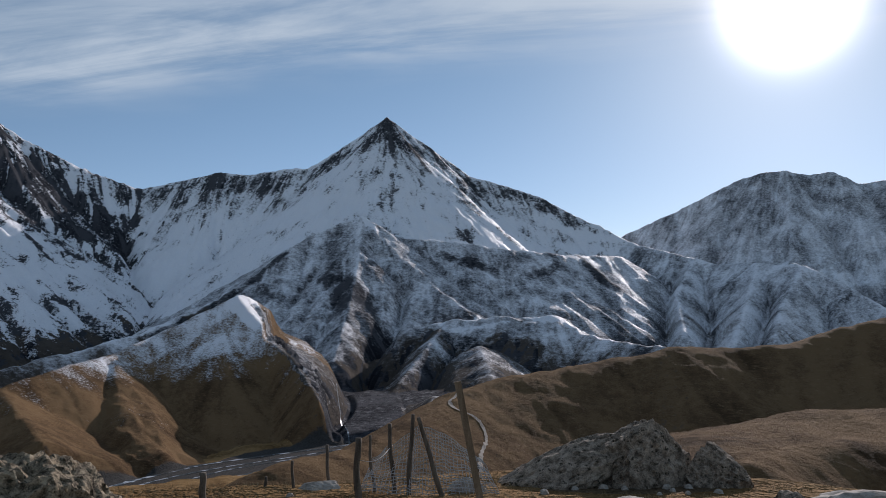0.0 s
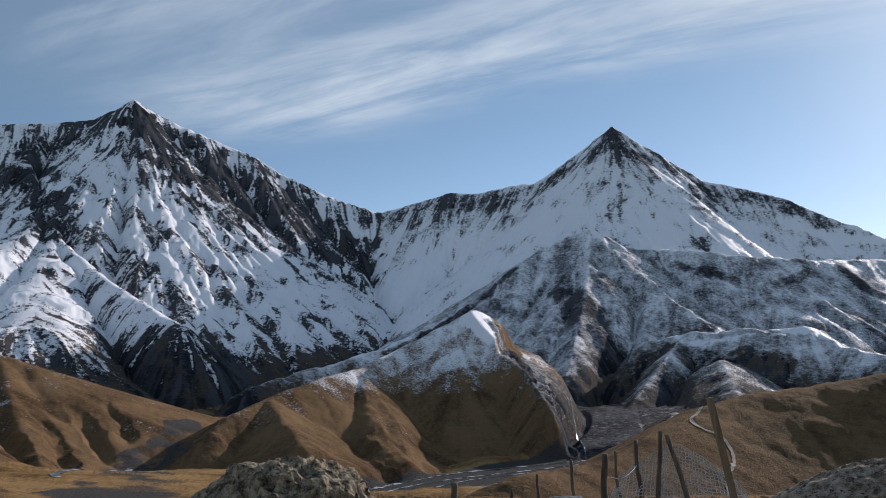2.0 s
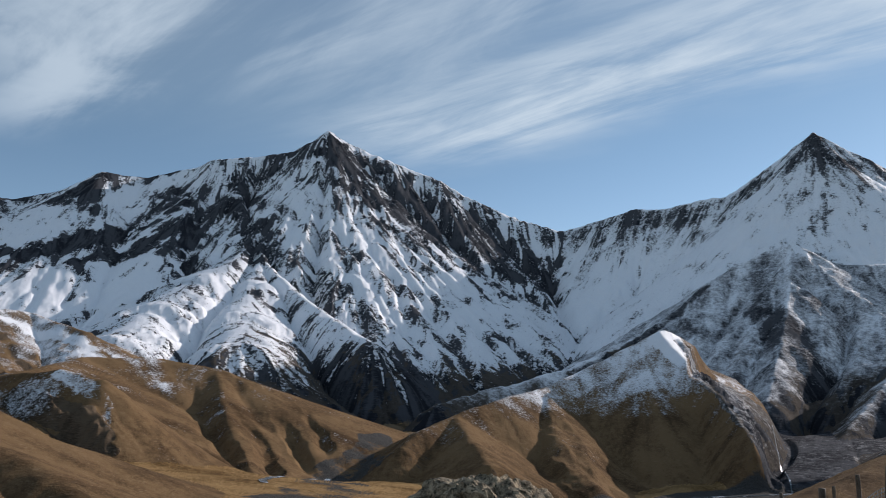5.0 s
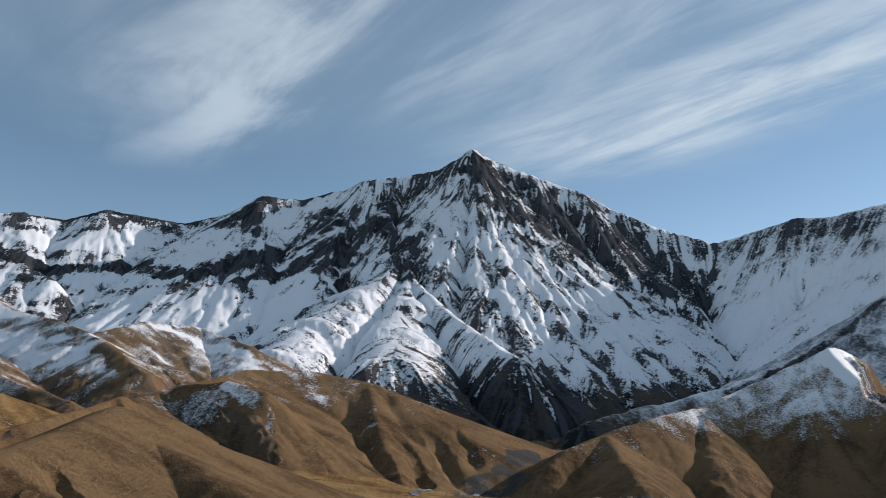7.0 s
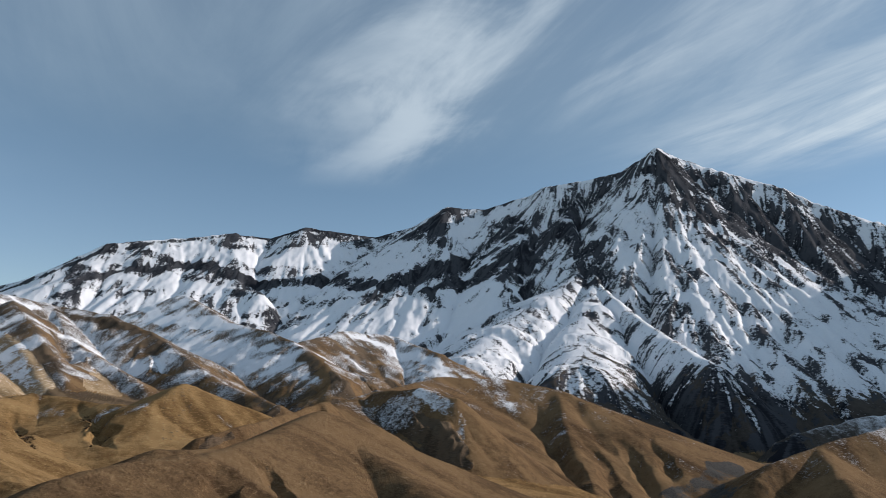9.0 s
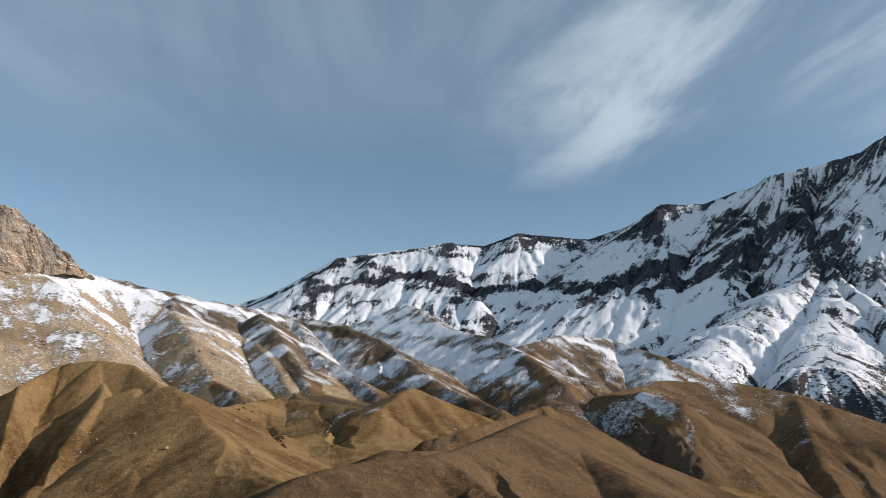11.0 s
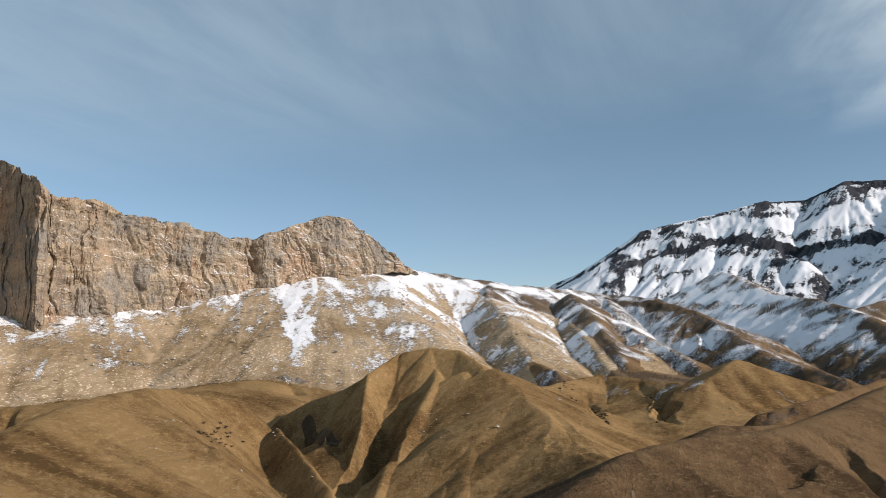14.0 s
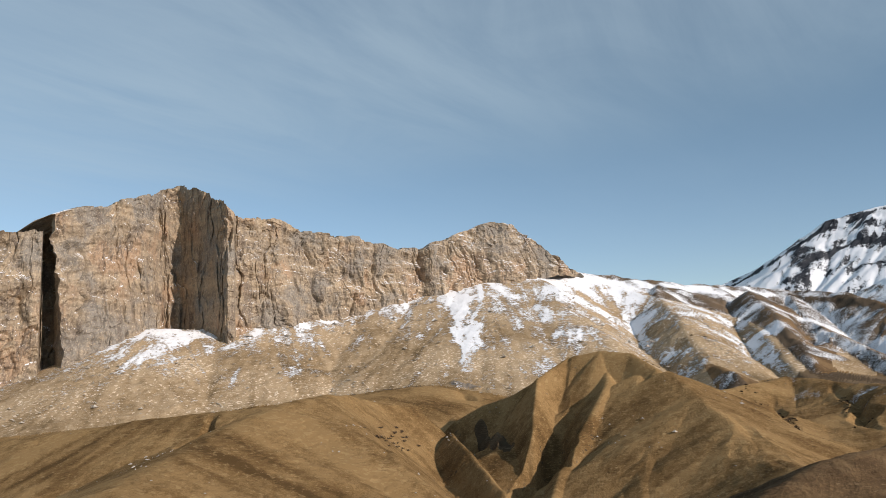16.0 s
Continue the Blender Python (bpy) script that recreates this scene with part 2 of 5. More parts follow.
DARK_PEAK_SPURS = [
    ((1.05, 400, 0.46), [(-3286, 3361, 1241), (-3115, 3057, 979), (-2641, 2732, 633), (-2365, 2512, 460), (-2050, 2325, 300), (-1714, 2150, 169), (-1390, 1956, 64)]),
    ((0.75, 300, 0.5, 130), [(-2546, 2657, 558), (-2240, 2285, 344), (-1963, 1969, 188), (-1680, 1686, 67)]),
    ((0.75, 300, 0.5, 130), [(-2576, 2656, 561), (-2378, 2215, 371), (-2194, 1819, 219), (-1961, 1469, 89)]),
    ((0.9, 400, 0.5), [(-3134, 3075, 985), (-3158, 2666, 687), (-3100, 2330, 490)]),
]
DARK_PEAK = DARK_PEAK_CREST + DARK_PEAK_SPURS
HUMP_RANGE_CREST = [
    ((0.78, 400, 0.54), [(-3614, 3183, 1185), (-3827, 2987, 1103), (-3956, 2813, 1125), (-4095, 2654, 993), (-4223, 2446, 919), (-4324, 2263, 940), (-4425, 2057, 967), (-4508, 1870, 885), (-4595, 1644, 893), (-4716, 1256, 818), (-4780, 980, 779)]),
]
HUMP_RANGE_SPURS = [
    ((0.7, 400, 0.48), [(-4587, 1666, 902), (-4673, 1405, 853), (-4781, 979, 782), (-4810, 824, 688), (-4841, 615, 556), (-4762, 380, 458), (-4646, 153, 376)]),
    ((0.75, 300, 0.6), [(-4425, 2057, 967), (-4087, 2076, 722), (-3755, 2016, 522)]),
    ((0.75, 300, 0.6), [(-3956, 2813, 1125), (-3772, 2489, 803), (-3581, 2190, 555)]),
    ((0.75, 300, 0.6), [(-4781, 979, 782), (-4496, 1180, 613), (-4045, 1343, 504), (-3715, 1494, 447)]),
]
HUMP_RANGE = HUMP_RANGE_CREST + HUMP_RANGE_SPURS
SNOW_FOOTHILLS_CREST = [
    ((0.5, 200, 0.42), [(-2970, 895, 326), (-2492, 905, 193), (-2209, 922, 151), (-1956, 893, 108), (-1747, 866, 60), (-1544, 825, 9)]),
]
SNOW_FOOTHILLS_SPURS = [
    ((0.5, 200, 0.42), [(-2093, -177, 255), (-2099, -71, 238), (-2120, 5, 228), (-2148, 84, 213), (-2255, 205, 209), (-2367, 356, 201), (-2216, 466, 173), (-1982, 522, 116), (-1771, 535, 58), (-1461, 519, -1), (-1144, 503, -35)]),
    ((0.6, 100, 0.45), [(-2000, 10, 203), (-1720, -13, 107), (-1480, 24, 38), (-1328, 68, 4), (-1225, 105, -16)]),
    ((0.55, 150, 0.45), [(-2367, 356, 201), (-1872, 325, 82), (-1558, 365, 15), (-1402, 371, -15)]),
    ((0.6, 100, 0.45), [(-2038, 222, 174), (-1764, 240, 99), (-1541, 240, 41), (-1359, 237, -12)]),
    ((0.5, 150, 0.4), [(-1995, 928, 110), (-2170, 1154, 161), (-2202, 1357, 156), (-1909, 1334, 94)]),
]
SNOW_FOOTHILLS = SNOW_FOOTHILLS_CREST + SNOW_FOOTHILLS_SPURS
BROWN_BENCH = [
    ((0.4, 120, 0.32), [(-845, 433, -26), (-994, 579, -11), (-1229, 860, 16), (-1189, 995, 15), (-1086, 1035, -4), (-1013, 1037, -24)]),
    ((0.5, 100, 0.42), [(-1086, 1035, -4), (-905, 885, -66), (-743, 756, -118)]),
    ((0.9, 120, 0.5), [(-904, 535, -10), (-831, 556, -2), (-774, 568, -14), (-717, 544, -57)]),
]
CLIFF_MOUNTAIN = [
    ((0.42, 600, 0.3), [(-850, -1138, -34), (-1042, -1037, -2), (-1160, -952, 54), (-1264, -914, 114), (-1344, -831, 111), (-1416, -786, 134), (-1583, -672, 157), (-1704, -581, 194), (-1816, -487, 232), (-1884, -417, 255), (-1981, -273, 273), (-2072, -182, 256)]),
]
CONE_HILL = [
    ((1.2, 80, 0.9), [(-865, -92, 17), (-858, -61, 21), (-839, -30, 17), (-800, -5, 0)]),
    ((0.45, 100, 0.36), [(-790, 5, -3), (-719, 28, -24), (-638, 48, -43), (-556, 67, -59), (-495, 74, -63)]),
    ((1.1, 60, 0.75), [(-876, -231, -48), (-876, -197, -32), (-874, -162, -22), (-870, -127, -3), (-865, -92, 17)]),
    ((1.0, 80, 0.7), [(-848, -57, 7), (-808, -53, -10), (-737, -65, -38), (-655, -82, -70), (-564, -85, -94)]),
    ((1.3, 80, 0.95, 2), [(-869, -98, 17), (-820, -126, -5), (-750, -121, -38), (-690, -113, -66), (-640, -102, -92)]),
    ((0.46, 100, 0.42), [(-800, -25, -6), (-739, -15, -34), (-620, -15, -66), (-538, -21, -89)]),
    ((0.9, 100, 0.8), [(-858, -61, 21), (-960, -60, 14), (-1080, -60, 0)]),
]
ROUND_HILL = [
    ((0.42, 150, 0.34), [(-330, -260, -45), (-395, -273, -38), (-480, -288, -27), (-570, -292, -15), (-662, -283, -8), (-734, -265, -9), (-786, -234, -18)]),
    ((0.4, 150, 0.34), [(-570, -292, -15), (-560, -400, -22), (-545, -521, -34)]),
]
NEAR_HILL = [
    ((0.5, 60, 0.36), [(-299, 20, -52), (-328, 40, -45), (-354, 63, -38), (-387, 103, -35), (-407, 139, -36), (-462, 192, -32), (-572, 287, -20)]),
    ((0.5, 60, 0.36), [(-391, 84, -43), (-414, 117, -34), (-445, 180, -36), (-530, 225, -44)]),
    ((0.5, 60, 0.36), [(-600, 320, -34), (-487, 277, -43), (-400, 266, -56), (-332, 257, -71)]),
    ((1.2, 40, 0.36), [(-655, 218, -45), (-692, 277, -35), (-744, 344, -26), (-793, 404, -19)]),
]
MID_HILL = [
    ((0.42, 120, 0.34), [(-1003, 311, -2), (-918, 243, -29), (-1027, 218, -27), (-1138, 166, -17), (-999, 45, -32)]),
]
TRACK_HILL = [
    ((0.56, 220, 0.47), [(618, 761, 41), (515, 775, 23), (434, 765, 7), (395, 764, -1), (337, 759, -16), (282, 759, -22), (219, 749, -18), (180, 749, -26), (111, 721, -35), (56, 688, -41), (15, 640, -49), (-19, 560, -62), (-50, 477, -69), (-90, 410, -70)]),
    ((0.8, 60, 0.6), [(124, 163, -20), (90, 162, -22), (66, 151, -22), (49, 131, -21)]),
    ((0.08, 60, 0.5), [(224, 294, -27), (161, 288, -30), (131, 281, -31), (105, 249, -33), (81, 226, -33)]),
]
# foot of the cliff in plan, height of foot and rim, lean of the wall
CLIFF_WEST = [(-837, -1245, -62, 237, 0.1), (-939, -1144, -41, 257, 0.1), (-1021, -1016, 3, 270, 0.1), (-1043, -993, 6, 273, 0.1), (-1054, -978, 9, 272, 0.08), (-1137, -1046, 9, 287, 0.06), (-1154, -1034, 48, 293, 0.06), (-1080, -960, 40, 306, 0.08), (-1114, -947, 49, 320, 0.08), (-1184, -937, 65, 343, 0.08), (-1245, -924, 90, 368, 0.08), (-1306, -925, 108, 396, 0.08), (-1365, -945, 123, 414, 0.06), (-1372, -926, 128, 415, 0.06), (-1345, -876, 123, 400, 0.06), (-1322, -828, 116, 379, 0.06), (-1284, -775, 109, 351, 0.06), (-1277, -763, 106, 341, 0.08), (-1287, -755, 108, 333, 0.1)]
CLIFF_EAST = [(-1308, -764, 116, 327, 0.1), (-1393, -724, 133, 334, 0.12), (-1473, -675, 145, 314, 0.12), (-1565, -611, 161, 316, 0.14), (-1592, -611, 166, 313, 0.14), (-1637, -558, 184, 297, 0.16), (-1698, -517, 204, 299, 0.18), (-1695, -493, 208, 302, 0.2), (-1752, -415, 226, 339, 0.3), (-1786, -374, 240, 359, 0.5), (-1810, -331, 245, 378, 0.6), (-1849, -280, 251, 368, 0.6), (-1873, -256, 255, 336, 0.7), (-1919, -210, 246, 272, 0.7), (-1983, -168, 236, 245, 0.7)]
CLIFF = CLIFF_WEST + CLIFF_EAST
# ravines and gullies: depth, half width, line in plan
MOUNTAIN_CUTS = [
    (30, 50, [(-145, 2944), (-131, 2617), (-160, 2314), (-188, 1991), (-208, 1738)]),
    (18, 40, [(-544, 1268), (-406, 1076), (-319, 979)]),
    (24, 80, [(-413, 1317), (-358, 1072), (-307, 962)]),
    (13, 22, [(-990, 890), (-866, 824), (-764, 755), (-670, 705)]),
    (13, 22, [(-960, 935), (-825, 863), (-730, 799), (-640, 729)]),
    (12, 20, [(-900, 985), (-799, 922), (-710, 856)]),
    (10, 18, [(-890, 1045), (-785, 965), (-740, 925)]),
    (26, 34, [(-1926, 305), (-1575, 281)]),
    (24, 30, [(-1884, 504), (-1627, 491)]),
    (34, 44, [(-1890, 1024), (-1630, 976), (-1448, 790)]),
]
HILL_CUTS = [
    (26, 26, [(-812, -84), (-740, -94), (-665, -106), (-590, -112)]),
    (10, 12, [(-1060, 130), (-950, 120), (-850, 106), (-742, 108)]),
    (13, 12, [(-1080, 205), (-979, 189), (-930, 199), (-882, 196), (-842, 178), (-790, 183)]),
    (9, 10, [(-503, -192), (-570, -203), (-660, -226), (-758, -251)]),
    (5, 12, [(-738, 34), (-649, 52), (-578, 61), (-519, 69)]),
    (7, 9, [(-405, 143), (-370, 134), (-345, 128)]),
    (8, 9, [(-425, 165), (-384, 171), (-350, 170)]),
    (10, 12, [(-960, -520), (-830, -450), (-700, -400)]),
    (9, 9, [(-420, -292), (-490, -318), (-560, -345)]),
]
CUTS = MOUNTAIN_CUTS + HILL_CUTS
# where snow lies deeper or bare rock shows: gain and the line in plan with its half width
DARK_PEAK_COVER = [
    (-0.53, [(-2618, 3529, 208), (-2287, 3579, 281), (-1988, 3623, 294), (-1744, 3654, 211), (-1600, 3689, 114)]),
    (-0.44, [(-2865, 3506, 115), (-3122, 3364, 117), (-3187, 3188, 82)]),
    (-0.53, [(-3035, 3038, 94), (-3068, 2852, 146), (-2993, 2510, 119), (-3104, 2311, 62), (-3116, 2086, 27)]),
    (-0.53, [(-2973, 2997, 80), (-2615, 2705, 88), (-2386, 2516, 35)]),
    (-0.32, [(-2317, 2727, 42), (-1880, 2483, 45), (-1611, 2351, 46)]),
    (-0.37, [(-3349, 2931, 97), (-3355, 2686, 94), (-3247, 2378, 59)]),
    (0.50, [(-3088, 3000, 25), (-2666, 2873, 34), (-2333, 2745, 37), (-1946, 2610, 43), (-1612, 2499, 35)]),
    (0.41, [(-2464, 3010, 74), (-2188, 2963, 54), (-1954, 2867, 35), (-1717, 2835, 48)]),
    (0.36, [(-2860, 3174, 28), (-2559, 2969, 40)]),
    (0.36, [(-1966, 3579, 18), (-1769, 3472, 17)]),
    (0.32, [(-2590, 3439, 13), (-2327, 3588, 12)]),
    (0.41, [(-2874, 3653, 17), (-2617, 3809, 24), (-2367, 3891, 20), (-2166, 3967, 13)]),
    (0.36, [(-2192, 3082, 17), (-1883, 2932, 18), (-1704, 2879, 22)]),
]
DARK_PEAK_SNOW = [
    (0.45, [(-2903, 1891, 101), (-2680, 2093, 99), (-2272, 2118, 90), (-2138, 2305, 80)]),
    (0.4, [(-1727, 3034, 102), (-1515, 3005, 73), (-1498, 2700, 56)]),
    (0.3, [(-2618, 1873, 70), (-2001, 1711, 50), (-1960, 1966, 61)]),
    (-0.35, [(-1812, 1845, 47), (-1645, 1905, 55), (-1432, 1887, 69), (-1312, 1941, 68)]),
    (0.3, [(-2855, 2837, 12), (-2704, 2622, 14), (-2650, 2468, 13)]),
    (0.3, [(-2973, 2764, 12), (-2822, 2513, 14), (-2743, 2355, 11)]),
    (0.3, [(-2523, 2719, 13), (-2257, 2655, 15), (-2014, 2547, 14)]),
    (0.3, [(-3604, 3036, 69), (-3674, 2893, 61), (-3644, 2660, 39)]),
]
HUMP_COVER = [
    (-0.51, [(-4691, 1064, 17), (-4650, 1338, 21), (-4560, 1667, 25), (-4505, 1866, 21), (-4395, 2062, 25), (-4324, 2252, 21), (-4208, 2463, 21)]),
    (-0.55, [(-4465, 972, 53), (-4325, 1098, 45), (-4362, 1267, 33), (-4316, 1367, 46), (-4088, 1440, 50), (-3890, 1630, 31), (-3793, 1895, 49), (-3435, 1930, 52)]),
    (-0.51, [(-3450, 1938, 46), (-3305, 2076, 74), (-3322, 2254, 76), (-3323, 2469, 60)]),
    (-0.42, [(-3898, 2796, 42), (-3815, 2615, 61), (-3855, 2484, 47)]),
    (-0.30, [(-4151, 916, 19), (-4054, 1138, 15), (-3756, 1438, 12), (-3486, 1748, 17), (-3160, 1989, 11)]),
    (0.30, [(-4573, 1234, 41), (-4458, 1465, 34), (-4277, 1621, 87), (-4116, 1811, 92), (-4124, 2049, 101), (-4089, 2285, 61)]),
    (-0.26, [(-4342, 2040, 17), (-4188, 2025, 20), (-4033, 2007, 20)]),
    (-0.26, [(-4589, 1412, 14), (-4376, 1398, 20)]),
    (0.26, [(-3776, 2926, 49), (-3676, 2683, 33)]),
]
HUMP_WEST_COVER = [
    (-0.6, [(-4740, 990, 35), (-4676, 829, 35), (-4572, 640, 30), (-4664, 437, 17)]),
    (-0.5, [(-4559, 1160, 34), (-4421, 1262, 33), (-4240, 1380, 26)]),
    (0.4, [(-4290, 1033, 58), (-4103, 1177, 62), (-3886, 1363, 60)]),
    (-0.4, [(-4063, 1489, 44), (-3879, 1619, 37)]),
]
FAR_COVER = [
    (-0.05, [(1587, 4610, 142), (1842, 4407, 156), (2090, 4255, 138), (2364, 4236, 106)]),
    (0.07, [(1934, 3805, 62), (2139, 3864, 64)]),
    (0.02, [(1353, 4650, 88), (1557, 4276, 83)]),
]
PYRAMID_COVER = [
    (-0.16, [(-279, 3840, 39), (-256, 3744, 82), (-169, 3664, 107)]),
    (-0.15, [(-460, 3823, 50), (-641, 3898, 52), (-883, 3952, 71), (-1145, 3952, 90), (-1422, 3994, 105), (-1609, 3954, 93)]),
    (-0.15, [(-118, 3777, 55), (78, 3886, 51), (281, 3927, 34), (507, 3901, 29), (697, 3854, 23)]),
    (-0.15, [(-217, 3563, 36), (-232, 3383, 39), (-248, 3263, 24)]),
    (-0.15, [(135, 3874, 34), (199, 3527, 26)]),
    (-0.17, [(-133, 3418, 10), (44, 3515, 8)]),
    (-0.17, [(-58, 3373, 10), (176, 3583, 8)]),
    (-0.15, [(-1505, 3616, 40), (-1592, 3848, 42)]),
    (0.15, [(-553, 3369, 99), (-937, 3615, 109), (-1239, 3502, 108), (-1350, 3067, 98)]),
    (0.15, [(-60, 3563, 36), (-8, 3266, 62), (306, 3584, 52)]),
]
FRONT_COVER = [
    (0.4, [(-388, 3235, 14), (-292, 2980, 20), (-255, 2928, 13)]),
    (0.35, [(-141, 3027, 9), (37, 3138, 16), (250, 3229, 16), (327, 3289, 12)]),
    (0.4, [(491, 3796, 14), (685, 3799, 17), (862, 3726, 14)]),
    (0.45, [(-8, 2142, 9), (116, 2473, 11), (224, 2132, 9), (327, 2106, 12)]),
    (0.25, [(7, 2097, 8), (175, 2108, 8)]),
    (-0.4, [(-570, 2746, 14), (-648, 2580, 15), (-769, 2331, 9), (-854, 2205, 9)]),
    (-0.3, [(-344, 2559, 47), (-244, 2318, 68), (-145, 2101, 77), (-214, 1788, 52)]),
    (-0.25, [(-9, 2941, 21), (139, 2901, 25), (282, 2843, 21), (454, 3022, 22)]),
    (-0.25, [(563, 3139, 23), (609, 3033, 23)]),
    (-0.3, [(-38, 2061, 30), (94, 2019, 37), (237, 1999, 29)]),
]
PATCH_COVER = [
    (0.8, [(-397, 1608, 10), (-384, 1531, 30), (-363, 1486, 16)]),
    (-0.8, [(-367, 1645, 7), (-350, 1664, 17), (-308, 1489, 11), (-247, 1339, 8)]),
    (0.24, [(-422, 1509, 18), (-472, 1432, 26), (-530, 1345, 25), (-549, 1278, 16)]),
    (0.2, [(-381, 1443, 24), (-436, 1356, 21)]),
    (-0.5, [(-442, 1264, 39), (-372, 1275, 39), (-317, 1310, 39)]),
]
FOOTHILL_COVER = [
    (0.5, [(-2002, -222, 29), (-1999, -127, 29), (-2047, -30, 27), (-2099, 75, 21), (-2177, 206, 22), (-2257, 306, 13)]),
    (-0.3, [(-1906, -3, 10), (-1777, 21, 12)]),
    (-0.6, [(-2279, 356, 15), (-2185, 436, 21), (-2022, 508, 17), (-1954, 536, 12)]),
    (-0.4, [(-1523, -141, 13), (-1628, -94, 17)]),
    (-0.8, [(-1666, -12, 22), (-1523, 33, 20), (-1443, 78, 17)]),
    (0.45, [(-1863, -67, 14), (-1671, -36, 12), (-1534, -20, 9)]),
    (0.4, [(-1694, 54, 17), (-1852, 143, 19)]),
    (0.5, [(-1712, 140, 17), (-1549, 175, 23), (-1394, 192, 12)]),
    (0.3, [(-1903, 315, 14), (-1927, 388, 36), (-1792, 454, 34)]),
    (-0.4, [(-1604, 233, 12), (-1447, 228, 17)]),
    (0.6, [(-3985, 791, 27), (-2777, 759, 27), (-2569, 863, 39), (-2400, 885, 22)]),
    (0.35, [(-2434, 743, 44), (-2109, 780, 49), (-1838, 787, 35)]),
    (-0.7, [(-1793, 861, 23), (-1578, 815, 18)]),
]
FOOTHILL_EAST_COVER = [
    (0.5, [(-3163, 1518, 31), (-2155, 1172, 27), (-2101, 1262, 23), (-1959, 1292, 26), (-1819, 1292, 16)]),
    (0.3, [(-1911, 1584, 36), (-1954, 1778, 48), (-1896, 1911, 49), (-1780, 1952, 38)]),
    (-0.5, [(-1399, 286, 42), (-979, 287, 30), (-1254, 486, 29)]),
]
TALUS_COVER = [
    (0.55, [(-1085, -836, 12), (-1168, -832, 21), (-1277, -838, 20), (-1321, -787, 16)]),
    (0.3, [(-1046, -847, 6), (-1099, -804, 8), (-1205, -779, 10), (-1270, -739, 9)]),
    (0.3, [(-1304, -747, 10), (-1462, -671, 12), (-1601, -560, 12)]),
    (0.35, [(-1675, -544, 15), (-1739, -454, 24), (-1818, -375, 27), (-1878, -275, 36), (-1956, -160, 40), (-1979, -66, 35)]),
    (0.75, [(-1682, -446, 25), (-1533, -373, 25), (-1359, -326, 18), (-1229, -303, 9)]),
    (-0.4, [(-1535, -321, 18), (-1431, -269, 15)]),
    (0.3, [(-1793, -371, 11), (-1678, -286, 10), (-1578, -201, 8)]),
    (0.3, [(-1744, -194, 10), (-1821, -128, 13), (-1657, -85, 8)]),
    (0.45, [(-1098, -600, 5), (-1156, -591, 8), (-1232, -598, 5)]),
    (-0.3, [(-1268, -583, 30), (-1341, -482, 31)]),
]
CRAG_COVER = [
    (0.61, [(-825, 550, 9), (-782, 554, 14), (-742, 551, 9), (-712, 533, 5)]),
    (0.32, [(-856, 529, 7), (-807, 531, 8)]),
]
BARE_ROCK = [
    (0.9, [(-362, 1572, 22), (-312, 1500, 24), (-255, 1410, 24), (-205, 1300, 20), (-162, 1190, 16)]),
    (0.9, [(-854, 513, 7), (-791, 513, 12), (-747, 523, 17), (-709, 527, 12)]),
    (0.8, [(-763, 493, 5), (-720, 506, 6), (-688, 524, 5)]),
    (0.6, [(-644, 217, 3), (-672, 253, 3)]),
    (0.7, [(-850, -198, 6), (-737, -145, 9)]),
    (0.6, [(-1169, -305, 7), (-1154, -271, 7)]),
]
COVER = FOOTHILL_COVER + FOOTHILL_EAST_COVER + TALUS_COVER + CRAG_COVER + DARK_PEAK_COVER + DARK_PEAK_SNOW + HUMP_COVER + HUMP_WEST_COVER + FAR_COVER + PYRAMID_COVER + FRONT_COVER + PATCH_COVER
# stream beds: slope of their banks, and the line in plan and height
VALLEYS = [
    (0.5, [(-120, 1900, -50), (-95, 1690, -134), (-60, 1300, -150), (-40, 1000, -165)]),
    (0.8, [(-886, -207, -30), (-820, -225, -54), (-748, -221, -74), (-683, -193, -90), (-621, -155, -102), (-577, -124, -110), (-500, -90, -116)]),
    (1.1, [(-560, 150, -72), (-609, 196, -66), (-631, 224, -64), (-665, 262, -57), (-719, 327, -46), (-769, 386, -36)]),
    (0.8, [(-271, 1779, -30), (-207, 1506, -96), (-153, 1241, -136), (-94, 945, -152)]),
    (0.95, [(-1442, 3516, 544), (-1424, 3252, 357), (-1438, 2803, 187), (-1398, 2368, 84), (-1276, 1973, 7)]),
    (0.6, [(-1799, -60, 100), (-1580, -35, 40), (-1350, 20, -16), (-1177, 79, -44)]),
    (0.6, [(-1843, 164, 84), (-1541, 164, 12), (-1317, 187, -32), (-1161, 208, -52)]),
    (0.6, [(-1824, 312, 84), (-1555, 279, 20), (-1369, 292, -12), (-1170, 267, -46)]),
    (0.6, [(-1510, -349, 140), (-1363, -320, 74), (-1242, -310, 20), (-1143, -294, -16), (-1069, -260, -40)]),
]
RIVER_LEVEL = -168
RIVER = [(-394, 764), (-356, 825), (-313, 903), (-269, 975), (-215, 1050), (-156, 1108), (-89, 1156)]

